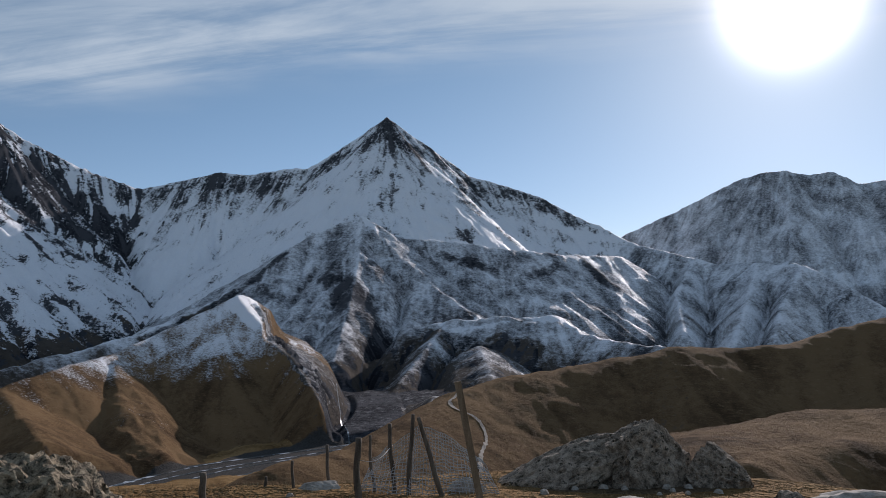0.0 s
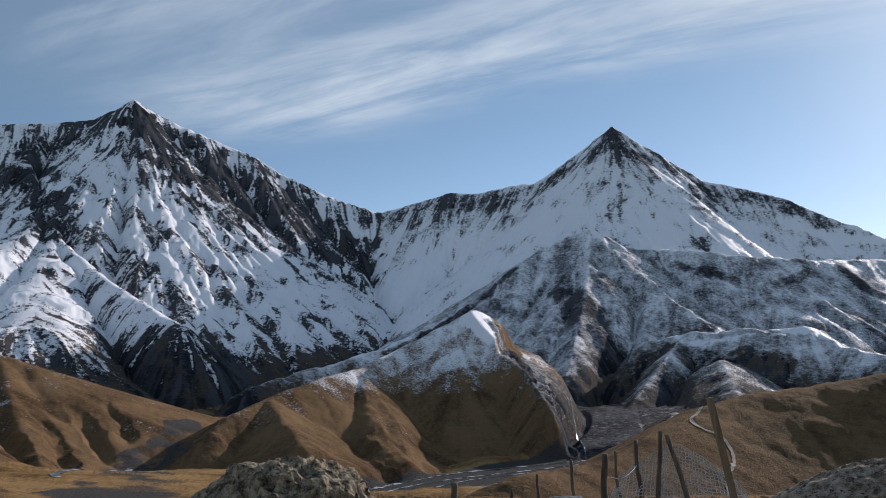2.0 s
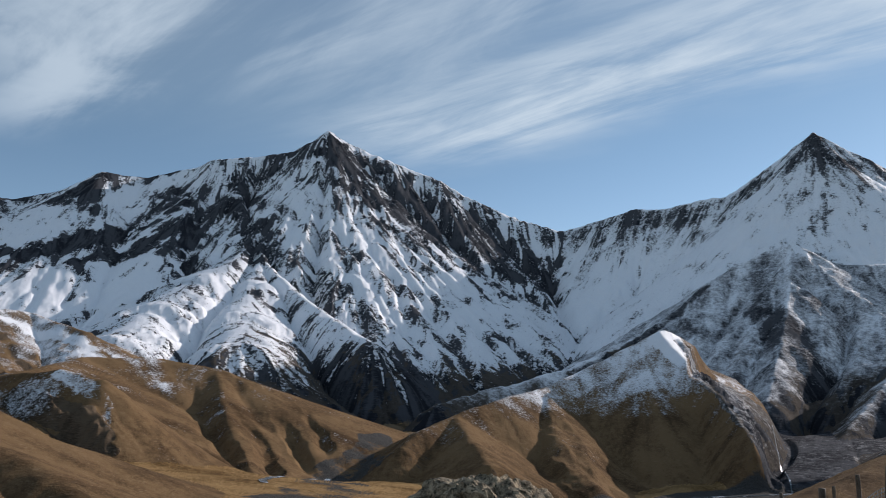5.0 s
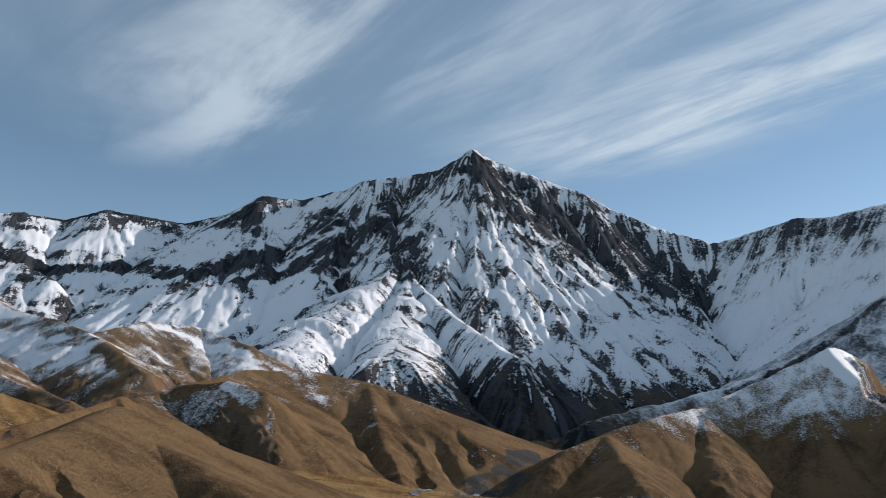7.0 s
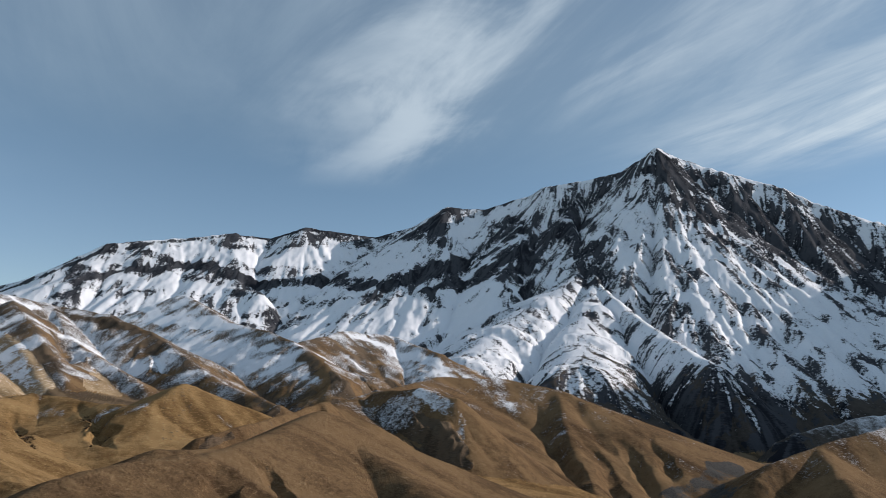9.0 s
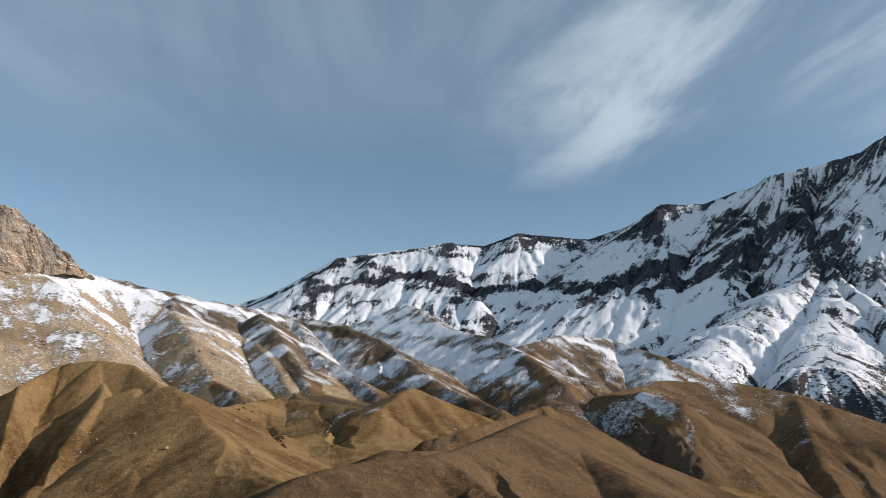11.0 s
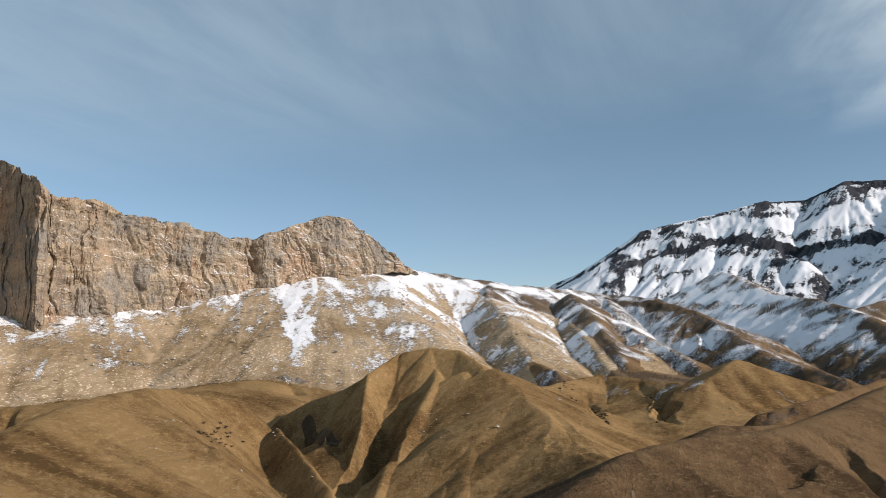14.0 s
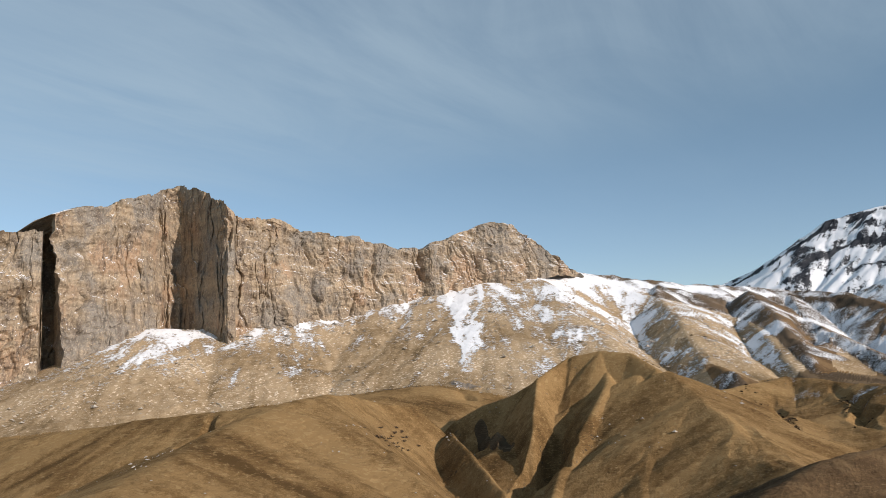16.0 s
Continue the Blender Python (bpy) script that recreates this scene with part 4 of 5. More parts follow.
# how far a slope turns away from the midday sun: snow lasts there
north = (gx * sun_way.x + gy * sun_way.y) / (np.hypot(gx, gy) + 0.12)

slope_r, slope_a = smoothed(dh_r.astype(np.float32), 2), smoothed(dh_a.astype(np.float32), 2)
lee = ((-slope_r * np.sin(aa) - slope_a * np.cos(aa)) * sun_way.x + (slope_r * np.cos(aa) - slope_a * np.sin(aa)) * sun_way.y) / (np.hypot(slope_r, slope_a) + 0.12)

shaded = 0.6 * north + 0.4 * smoothed(lee.astype(np.float32), 3)

# snow: height of the snow line, metres over which it comes in, cover low and high on the mountain, loss on steep ground, gain in furrows, gain on shaded slopes
# and how thinly it lies, so that the ground shows through
# the far range's soft thin cover also stands in for its pale haze
SNOW = {"far_range": (150, 300, 0.6, 0.54, 0.05, 0.12, 0.0, 0.5), "pyramid": (0, 200, 0.86, 0.63, 0.1, 0.1, 0.0, 0.18), "shoulder": (-110, 200, 0.58, 0.58, 0.1, 0.1, 0.0, 0.42), "front_ridge": (-45, 230, 0.56, 0.66, 0.1, 0.1, 0.0, 0.42),
        "patch_hill": (-20, 150, 0.42, 0.5, 0.1, 0.12, 0.1, 0.34), "dark_peak": (-75, 200, 0.84, 0.44, 0.06, 0.2, 0.0, 0.08), "hump_range": (30, 200, 0.87, 0.62, 0.25, 0.2, 0.0, 0.08), "snow_foothills": (30, 170, 0.43, 0.52, 0.0, 0.2, 0.2, 0.3),
        "brown_bench": (75, 200, 0.3, 0.4, 0.0, 0.2, 0.3, 0.3), "cliff_mountain": (170, 300, 0.52, 0.56, 0.0, 0.2, 0.3, 0.2), "mid_hill": (110, 300, 0.3, 0.3, 0.0, 0.1, 0.4, 0.15)}
snow, rock, gravel = np.full_like(hh, -1), np.zeros_like(hh), np.maximum(river_bed(xx, yy), laid_over(xx, yy, SHADED_GRAVEL) * (0.95 + 0.7 * fbm(xx / 60, yy / 60, 5, 230, 0.65)))
thin = np.full_like(hh, 0.1)
streak = np.full_like(hh, 0.7)
STREAKS = {"patch_hill": 0.5, "dark_peak": 1.1, "hump_range": 0.5, "pyramid": 0.5, "far_range": 0.3, "front_ridge": 0.3, "shoulder": 0.3, "cliff_mountain": 1.2, "snow_foothills": 0.5}
for k, zone in enumerate(ZONES):
    m = zz == k
    streak[m] = STREAKS.get(zone[0], 0.7)
    if zone[0] in SNOW and m.any():
        line, span, low, high, loss, gain, shade, thinness = SNOW[zone[0]]
        thin[m] = thinness
        top = hh[m].max()
        base = np.clip(0.45 + (hh[m] - line) / span, -1, low) + (high - low) * np.clip((hh[m] - line) / (top - line), 0, 1)
        snow[m] = base - loss * np.clip(steepness[m] - 0.8, 0, 1) * 2 - gain * np.clip(furrow[m], -1, 1) + shade * shaded[m]
        if zone[0] == "hump_range":
            snow[m] -= 0.1 * np.exp(-below[m] / 45)
        if zone[0] == "snow_foothills":
            snow[m] += 0.3 * fbm(xx[m] / 90, yy[m] / 90, 5, 39, 0.6)
        if zone[0] == "brown_bench":
            snow[m] = np.minimum(snow[m], 0.32)
        if zone[0] in ("front_ridge", "shoulder"):
            snow[m] += 0.18 * np.exp(-below[m] / 12)
        if zone[0] == "pyramid":
            snow[m] += 0.1 * np.clip(below[m] / 160 - 0.8, 0, 1)
            snow[m] += 0.25 * np.exp(-below[m] / 30) - 0.15 * np.exp(-below[m] / 130) * np.clip(1.1 + 2 * fbm(xx[m] / 160, yy[m] / 160, 3, 34), 0.3, 1.6)
        if zone[0] == "dark_peak":
            rise = np.clip((hh[m] - 60) / 300, 0, 1)
            snow[m] = np.clip(0.45 + (hh[m] - 5) / 150, -1, 0.8) - 0.14 * rise * rise * (3 - 2 * rise) - 0.2 * np.clip(furrow[m], -1, 1) + 0.12 * np.exp(-below[m] / 16) + 0.2 * fbm(xx[m] / 130, yy[m] / 130, 4, 36)
        if zone[0] == "hump_range":
            bands = fbm(xx[m] / 300, yy[m] / 300, 4, 33)
            snow[m] -= 0.55 * fbm(xx[m] / 110, yy[m] / 110, 5, 37, 0.6) + 0.2 * bands
        if zone[0] == "cliff_mountain":
            east = np.clip((111 - np.degrees(aa[m])) / 9, 0, 1)
            snow[m] = 0.56 + 0.22 * east - below[m] / (420 + 500 * east) + 0.2 * shaded[m] - 0.08 * np.clip(flow[m] - 4, -2, 3)
            thin[m] = 0.24
    rock[m] = np.clip((steepness[m] - 0.8) * 0.6, 0, 0.4) if k > 7 or k == 4 else np.clip(0.62 + 0.8 * (steepness[m] - 0.6) + (hh[m] - 100) / 350, 0, 1)

snow += laid_over(xx, yy, COVER) + np.where(zz < MOUNTAINS, 0.34 * fbm(xx / 75, yy / 75, 6, 200, 0.66), 0.5 * fbm(xx / 50, yy / 50, 6, 207, 0.66))
rock = np.clip(rock + craggy, 0, 1)

# bare soil below the outcrop, its dark colour taking in the outcrop's shadow
rock = np.maximum(rock, 1.3 * np.clip(1.5 - ((xx - 2.5) / 1.15) ** 2 - ((yy - 11.1) / 0.42) ** 2, 0, 1))

# all bare dark rock here, so the colour also carries the foot's shade
snow[foot], rock[foot] = np.minimum(snow[foot], 0.1), 1.0
snow[flank] = np.minimum(snow[flank], 0.25 + (hh[flank] + 60) / 500)
valley = (zz == -1) & (rr > 1200)
snow[valley] = np.clip(0.35 + (hh[valley] - 10) / 180, -1, 0.6) + 0.25 * north[valley]
thin[valley] = 0.3
rock[valley] = 0.8

LABELS = {
    "far_range": ("mountain", "distant jagged mountain range dusted with snow"), "pyramid": ("mountain", "pyramid-shaped snowy peak with dark rocky ribs"),
    "shoulder": ("mountain", "long snow-dusted shoulder ridge with gullied flank"), "front_ridge": ("mountain", "snow-covered front ridge with furrowed grey face"),
    "patch_hill": ("hill", "brown spur hill with snow-dusted crest above the river"), "dark_peak": ("mountain", "dark rocky peak streaked with snow gullies"),
    "hump_range": ("mountain", "rounded snowy humps with dark rock bands"), "snow_foothills": ("hill", "low foothills half covered with thin snow"),
    "brown_bench": ("hill", "brown grassy bench cut by gullies above the river"), "cliff_mountain": ("mountain", "tawny cliff mountain with stony talus slopes"),
    "cone_hill": ("hill", "brown grassy cone-shaped hill with a steep shaded side"), "round_hill": ("hill", "broad rounded hill of dry grass below the cliff"),
    "near_hill": ("hill", "smooth dry-grass hill close to the lookout"), "mid_hill": ("hill", "low brown hill with small gullies"), "track_hill": ("hill", "long brown hill crossed by a dirt track")}


def sheet_mesh(name, grid_mask, mat):
    """The part of the land whose faces are marked, as one mesh with its snow and rock maps."""
    na, nr = hh.shape
    ids = np.arange(na * nr).reshape(na, nr)
    quads = np.stack([ids[:-1, :-1], ids[:-1, 1:], ids[1:, 1:], ids[1:, :-1]], -1)[grid_mask]
    used, flat = np.unique(quads, return_inverse=True)
    flat = flat.reshape(-1)
    mesh = bpy.data.meshes.new(name)
    mesh.vertices.add(len(used))
    mesh.vertices.foreach_set("co", np.stack([xx.ravel()[used], yy.ravel()[used], hh.ravel()[used]], 1).astype(np.float32).ravel())
    mesh.loops.add(len(flat))
    mesh.loops.foreach_set("vertex_index", flat.astype(np.int32)[::-1].copy())
    mesh.polygons.add(len(flat) // 4)
    mesh.polygons.foreach_set("loop_start", np.arange(0, len(flat), 4, dtype=np.int32))
    mesh.update(calc_edges=True)
    mesh.polygons.foreach_set("use_smooth", np.ones(len(flat) // 4, bool))
    for key, grid in (("snow", snow), ("rock", rock), ("gravel", gravel), ("thin", thin), ("streak", streak), ("fall", fall)):
        mesh.attributes.new(key, "FLOAT", "POINT").data.foreach_set("value", grid.ravel()[used].astype(np.float32))
    mesh.materials.append(mat)
    return mesh


face_zone = zz[:-1, :-1]
RANGES = {}
ground = tagged(new("ground", sheet_mesh("ground", face_zone == -1, GRASSY)), "dry grassy ground and valley floor among the hills", "ground", kind="structure")
for k, zone in enumerate(ZONES):
    if (face_zone == k).sum() > 10:
        category, label = LABELS[zone[0]]
        RANGES[zone[0]] = tagged(new(category, sheet_mesh(zone[0], face_zone == k, ALPINE if k < 7 and k != 4 else TALUS if zone[0] == "cliff_mountain" else RUSSET if zone[0] in ("patch_hill", "snow_foothills", "near_hill", "brown_bench", "track_hill") else GRASSY)), label, category)


def far_side():
    """The unseen side of the land, behind the lookout."""
    az = np.radians(np.arange(AZ1 - 0.3, AZ0 + 360.4, 1.5))
    radii = np.concatenate([[0.0], np.geomspace(0.3, 4950, 120)])
    a, r = np.meshgrid(az, radii, indexing="ij")
    x, y = (-r * np.sin(a)).astype(np.float32), (r * np.cos(a)).astype(np.float32)
    h = land(x, y)[0] + np.clip(r / 400 - 0.3, 0, 1) * 60 * fbm(x / 500, y / 500, 5, 70)
    mesh = bpy.data.meshes.new("ground_behind")
    na, nr = h.shape
    ids = np.arange(na * nr).reshape(na, nr)
    quads = np.stack([ids[:-1, :-1], ids[1:, :-1], ids[1:, 1:], ids[:-1, 1:]], -1).reshape(-1, 4)
    mesh.from_pydata(np.stack([x.ravel(), y.ravel(), h.ravel()], 1).tolist(), [], quads.tolist())
    for key in ("snow", "rock", "gravel", "thin", "streak", "fall"):
        mesh.attributes.new(key, "FLOAT", "POINT").data.foreach_set("value", np.full(na * nr, {"snow": -1.0, "thin": 0.1}.get(key, 0.0), np.float32))
    mesh.materials.append(GRASSY)
    mesh.polygons.foreach_set("use_smooth", np.ones(len(mesh.polygons), bool))
    tagged(new("ground_south", mesh), "rolling dry grassland behind the lookout", "ground", kind="structure")


far_side()


# ---- the cliff ----
def cliff_material():
    mat, n, surface = material("banded_cliff_rock")
    place = n.add("ShaderNodeNewGeometry")
    pos, normal = place.outputs["Position"], place.outputs["Normal"]
    warped = n.noise(pos, 1 / 70, 3.0)
    apart = n.add("ShaderNodeSeparateXYZ")
    n.link(pos, apart.inputs[0])
    level = n.math("ADD", apart.outputs[2], n.math("MULTIPLY", warped, 40.0))
    line = n.add("ShaderNodeCombineXYZ")
    n.link(n.math("MULTIPLY", level, 1 / 26), line.inputs[2])
    beds = n.noise(line.outputs[0], 1.0, 6.0, 0.7)
    upright = n.noise(n.mapping(pos, (1, 1, 0.3)), 1 / 22, 7.0, 0.68, 0.6)
    patch = n.noise(pos, 1 / 90, 4.0)
    fine = n.noise(pos, 1 / 3.5, 6.0, 0.7)
    stone = n.mix(n.step(beds, 0.4, 0.62), (0.245, 0.192, 0.138), (0.385, 0.302, 0.21))
    stone = n.mix(n.step(patch, 0.52, 0.66, 0.0, 0.8), stone, (0.36, 0.24, 0.155))
    stone = n.mix(n.step(patch, 0.5, 0.38), stone, (0.23, 0.205, 0.175))
    stone = n.mix(n.step(upright, 0.5, 0.36, 0.0, 0.75), stone, (0.12, 0.094, 0.078))
    stone = n.mix(n.step(n.noise(n.mapping(pos, (1, 1, 0.45)), 1 / 7, 5.0, 0.7, 0.3), 0.5, 0.36, 0.0, 0.6), stone, (0.14, 0.112, 0.092))
    stone = n.mix(n.step(fine, 0.5, 0.68, 0.0, 0.55), stone, (0.56, 0.46, 0.34))
    up = n.add("ShaderNodeSeparateXYZ")
    n.link(normal, up.inputs[0])
    ledge = n.step(n.math("ADD", up.outputs[2], n.math("MULTIPLY_ADD", fine, 0.7, -0.35)), 0.74, 0.86)
    n.link(n.mix(n.math("MULTIPLY", ledge, n.step(patch, 0.4, 0.55)), stone, (0.8, 0.82, 0.85)), surface.inputs["Base Color"])
    surface.inputs["Roughness"].default_value = 0.9
    surface.inputs["Specular IOR Level"].default_value = 0.2
    bump(n, surface, n.math("ADD", n.math("MULTIPLY", upright, 0.5), n.math("ADD", n.math("MULTIPLY", fine, 0.25), n.math("MULTIPLY", beds, 0.35))), 6.0, 0.8)
    return mat


def ridged(x, y, octaves, salt):
    total, size = 0.0, 1.0
    for k in range(octaves):
        total = total + size * (1 - 4 * np.abs(value_noise(x * 2 ** k + 3.7 * k, y * 2 ** k, salt + k)))
        size *= 0.5
    return total


def cliff_mesh():
    """A wall along the foot line, with buttresses, flutes and beds, that goes over the rim to a plateau behind."""
    nodes = np.array(CLIFF, np.float64)
    run = np.concatenate([[0], np.cumsum(np.hypot(np.diff(nodes[:, 0]), np.diff(nodes[:, 1])))])
    s = np.linspace(0, run[-1], 1100)
    fx, fy, foot, rim, lean = (np.interp(s, run, nodes[:, k]) for k in range(5))
    rim = rim + 6 * fbm(s / 34, s * 0, 5, 80, 0.6) + 3 * np.round(1.8 * fbm(s / 22, s * 0 + 5, 2, 84))
    tx, ty = np.gradient(smoothed(np.stack([fx, fx]), 140)[0], s), np.gradient(smoothed(np.stack([fy, fy]), 140)[0], s)
    size = np.hypot(tx, ty)
    ox, oy = -ty / size, tx / size
    flip = np.sign(-(ox * fx + oy * fy))
    ox, oy = ox * flip, oy * flip
    v = np.concatenate([np.linspace(-0.35, 1, 150), [1.0, 1.0, 1.0, 1.0]])
    back = np.concatenate([np.zeros(150), [12, 60, 160, 420]])
    drop = np.concatenate([np.zeros(150), [-1, 6, 40, 420]])
    S, V = np.meshgrid(s, v, indexing="ij")
    tall = (rim - foot)[:, None]
    z = foot[:, None] + V * tall - drop[None, :]
    wall = np.clip(V, 0, 1)
    warp = 26 * fbm(S / 60, z / 60, 3, 90)
    flute = 14 * ridged((S + warp) / 75, z / 260, 3, 91) + 3.0 * ridged((S + warp) / 16, z / 45, 3, 95)
    bed = z + 16 * fbm(S / 140, z / 200, 2, 99)
    shelf = 7.0 * value_noise(bed / 17, S / 170, 101) + 3.5 * value_noise(bed / 6, S / 60, 103)
    grain = 5.0 * fbm(S / 14, z / 11, 5, 105, 0.6)
    block = 6.0 * np.round(5 * value_noise((S + warp) / 34, bed / 48, 111)) / 2.5 + 3.0 * np.round(4 * value_noise((S + 0.5 * warp) / 13, bed / 19, 113)) / 2
    crack = -9.0 * np.clip(1 - 16 * np.abs(value_noise((S + 1.6 * warp) / 55, z / 160, 115)), 0, 1) - 5.0 * np.clip(1 - 14 * np.abs(value_noise((S + warp) / 21, z / 70, 117)), 0, 1)
    out = (0.7 * flute + shelf + grain + block + crack) * np.clip(2.2 - V * 1.3, 0.55, 1) - lean[:, None] * wall * tall - back[None, :]
    mesh = bpy.data.meshes.new("cliff")
    x, y = fx[:, None] + ox[:, None] * out, fy[:, None] + oy[:, None] * out
    ns, nv = S.shape
    ids = np.arange(ns * nv).reshape(ns, nv)
    quads = np.stack([ids[:-1, :-1], ids[:-1, 1:], ids[1:, 1:], ids[1:, :-1]], -1).reshape(-1, 4)
    mesh.from_pydata(np.stack([x.ravel(), y.ravel(), z.ravel()], 1).tolist(), [], quads.tolist())
    mesh.materials.append(cliff_material())
    return mesh


cliff = new("cliff", cliff_mesh())
cliff.parent = RANGES["cliff_mountain"]
tagged(cliff, "sheer tawny rock wall with buttresses and beds")


# ---- helpers for things ----
def ground_at(x, y):
    """The height of the land at a place."""
    az, r = math.atan2(-x, y), math.hypot(x, y)
    f = min(max((az - fine[0]) / (fine[1] - fine[0]), 0), len(fine) - 2.001)
    i = int(f)
    ends = []
    for k in (i, i + 1):
        ends.append(float(np.interp(r, rr[k], hh[k])))
    return ends[0] + (ends[1] - ends[0]) * (f - i)


def link_mesh(name, bm, mat, parent=None, label="", smooth=False):
    mesh = bpy.data.meshes.new(name)
    bm.to_mesh(mesh)
    bm.free()
    mesh.materials.append(mat)
    if smooth:
        mesh.polygons.foreach_set("use_smooth", np.ones(len(mesh.polygons), bool))
    ob = new(name, mesh)
    ob.parent = parent
    return tagged(ob, label)


def part(name, bm, mat, parent, label="", smooth=False):
    return link_mesh(name, bm, mat, parent, label, smooth)


def plain_material(name, dark, light, scale, rough=0.85, relief=0.01, stretch=(1, 1, 1), spots=None):
    mat, n, surface = material(name)
    place = n.add("ShaderNodeNewGeometry").outputs["Position"]
    mid = n.noise(n.mapping(place, stretch), scale, 6.0, 0.65)
    fine_grain = n.noise(place, scale * 6, 5.0, 0.7)
    colour = n.mix(n.step(n.math("ADD", n.math("MULTIPLY", mid, 0.65), n.math("MULTIPLY", fine_grain, 0.35)), 0.36, 0.64), dark, light)
    if spots:
        colour = n.mix(n.step(n.noise(place, scale * 1.7, 4.0, 0.6), 0.56, 0.66), colour, spots)
    n.link(colour, surface.inputs["Base Color"])
    surface.inputs["Roughness"].default_value = rough
    surface.inputs["Specular IOR Level"].default_value = 0.25
    bump(n, surface, n.math("ADD", mid, n.math("MULTIPLY", fine_grain, 0.5)), relief, 0.8)
    return mat


LIMESTONE = plain_material("weathered_limestone", (0.035, 0.026, 0.016), (0.50, 0.40, 0.27), 9.0, 0.9, 0.08, spots=(0.05, 0.046, 0.03))
GREY_ROCK = plain_material("grey_outcrop_rock", (0.09, 0.066, 0.045), (0.52, 0.42, 0.32), 8.0, 0.9, 0.12, spots=(0.07, 0.055, 0.038))
PALE_STONE = plain_material("pale_loose_stone", (0.22, 0.19, 0.155), (0.46, 0.41, 0.35), 6.0, 0.9, 0.01)
SCREE = plain_material("pale_scree_blocks", (0.22, 0.18, 0.14), (0.5, 0.45, 0.38), 0.5, 0.9, 0.2)
OLD_WOOD = plain_material("weathered_grey_wood", (0.055, 0.042, 0.032), (0.17, 0.135, 0.10), 14.0, 0.85, 0.01, (1, 1, 0.12))
SAWN_WOOD = plain_material("sawn_brown_wood", (0.13, 0.09, 0.055), (0.27, 0.20, 0.13), 12.0, 0.8, 0.006, (1, 1, 0.1))
WIRE = plain_material("galvanised_wire", (0.30, 0.30, 0.30), (0.52, 0.52, 0.52), 30.0, 0.4, 0.0005)
STRAW = plain_material("dry_grass_blades", (0.20, 0.14, 0.065), (0.42, 0.32, 0.17), 3.0, 0.9, 0.002)
TRACK = plain_material("pale_dirt_track", (0.24, 0.20, 0.16), (0.42, 0.37, 0.31), 0.4, 0.95, 0.1)


def rock_mesh(size, seed, detail, lump, pits, squash=None):
    """A weathered boulder of that size, resting on z = 0 at its middle: broken faces, ledges and solution pits."""
    bm = bmesh.new()
    bmesh.ops.create_icosphere(bm, subdivisions=detail, radius=1.0)
    off = Vector((seed * 3.17, seed * 1.73, seed * 2.31))
    facets = [Vector((noise.noise(off * (k + 1)), noise.noise(off * (k + 2.3)), abs(noise.noise(off * (k + 4.7))) + 0.1)).normalized() for k in range(7)]
    for v in bm.verts:
        p = v.co.copy()
        big = noise.fractal(p * 1.3 + off, 0.9, 2.0, 3)
        dist, _ = noise.voronoi(p * 6.5 + off)
        crust = noise.ridged_multi_fractal(p * 3.0 + off, 0.9, 2.1, 5, 1.0, 2.0) - 1.0
        q = p * (1 + lump * big)
        for normal in facets:
            over = q.dot(normal) - 0.76
            if over > 0:
                q -= normal * over * 0.85
        q += p * (pits * (min(dist[0] * 2.2, 0.8) - 0.4) + pits * 0.35 * crust)
        if squash:
            q.z += squash * q.x
        v.co = Vector((q.x * size[0] / 2, q.y * size[1] / 2, q.z * size[2]))
    return bm


def boulder(name, x, y, size, seed, mat, label, detail=5, lump=0.3, pits=0.2, turn=0.0, sink=0.25, squash=None):
    ob = link_mesh(name, rock_mesh(size, seed, detail, lump, pits, squash), mat)
    ob.matrix_world = pose(x, y, ground_at(x, y) - sink * size[2], 0, 0, turn)
    return tagged(ob, label, "rock")


# ---- the lookout: rocks ----
boulder("boulder", -4.25, 8.3, (2.1, 1.7, 1.0), 3, LIMESTONE, "large pitted pale limestone boulder at the edge of the knoll", 6, 0.2, 0.3, 20, 0.1)
outcrop = tagged(new("rock_outcrop"), "broken grey rock outcrop resting on bare soil painted dark with its shade", "rock outcrop")
for name, x, y, size, seed, lump, pits, turn, sink, tip in (
        ("rock_slab", 1.62, 11.75, (2.7, 1.35, 0.62), 8, 0.22, 0.16, 6, 0.12, 0.75), ("rock_hump", 2.92, 11.8, (1.6, 1.3, 0.98), 9, 0.32, 0.2, 20, 0.1, -0.1),
        ("rock_block", 3.9, 11.6, (1.05, 0.9, 0.58), 12, 0.25, 0.18, 30, 0.12, -0.35)):
    piece = part(name, rock_mesh(size, seed, 6, lump, pits, tip), GREY_ROCK, outcrop)
    piece.matrix_world = pose(x, y, ground_at(x, y) - sink * size[2], 0, 0, turn)
boulder("rock", 2.15, 9.45, (0.95, 0.6, 0.17), 14, PALE_STONE, "flat pale rock half sunk in dry grass", 4, 0.2, 0.15, 10, 0.1)
boulder("rock", 5.2, 9.75, (1.5, 0.9, 0.22), 17, PALE_STONE, "broad pale slab of rock on dry grass", 4, 0.2, 0.15, -20, 0.1)
boulder("rock", 4.25, 10.15, (0.42, 0.35, 0.15), 19, GREY_ROCK, "small brown-grey rock on dry grass", 4, 0.3, 0.2, 0, 0.1)
boulder("rock", 0.28, 10.9, (0.5, 0.35, 0.2), 23, PALE_STONE, "pale rock behind the fence poles", 4, 0.3, 0.2, 0, 0.1)
boulder("rock", -1.75, 11.3, (0.55, 0.35, 0.11), 24, PALE_STONE, "long pale rock beside a thin post", 4, 0.3, 0.2, 0, 0.1)
first = None
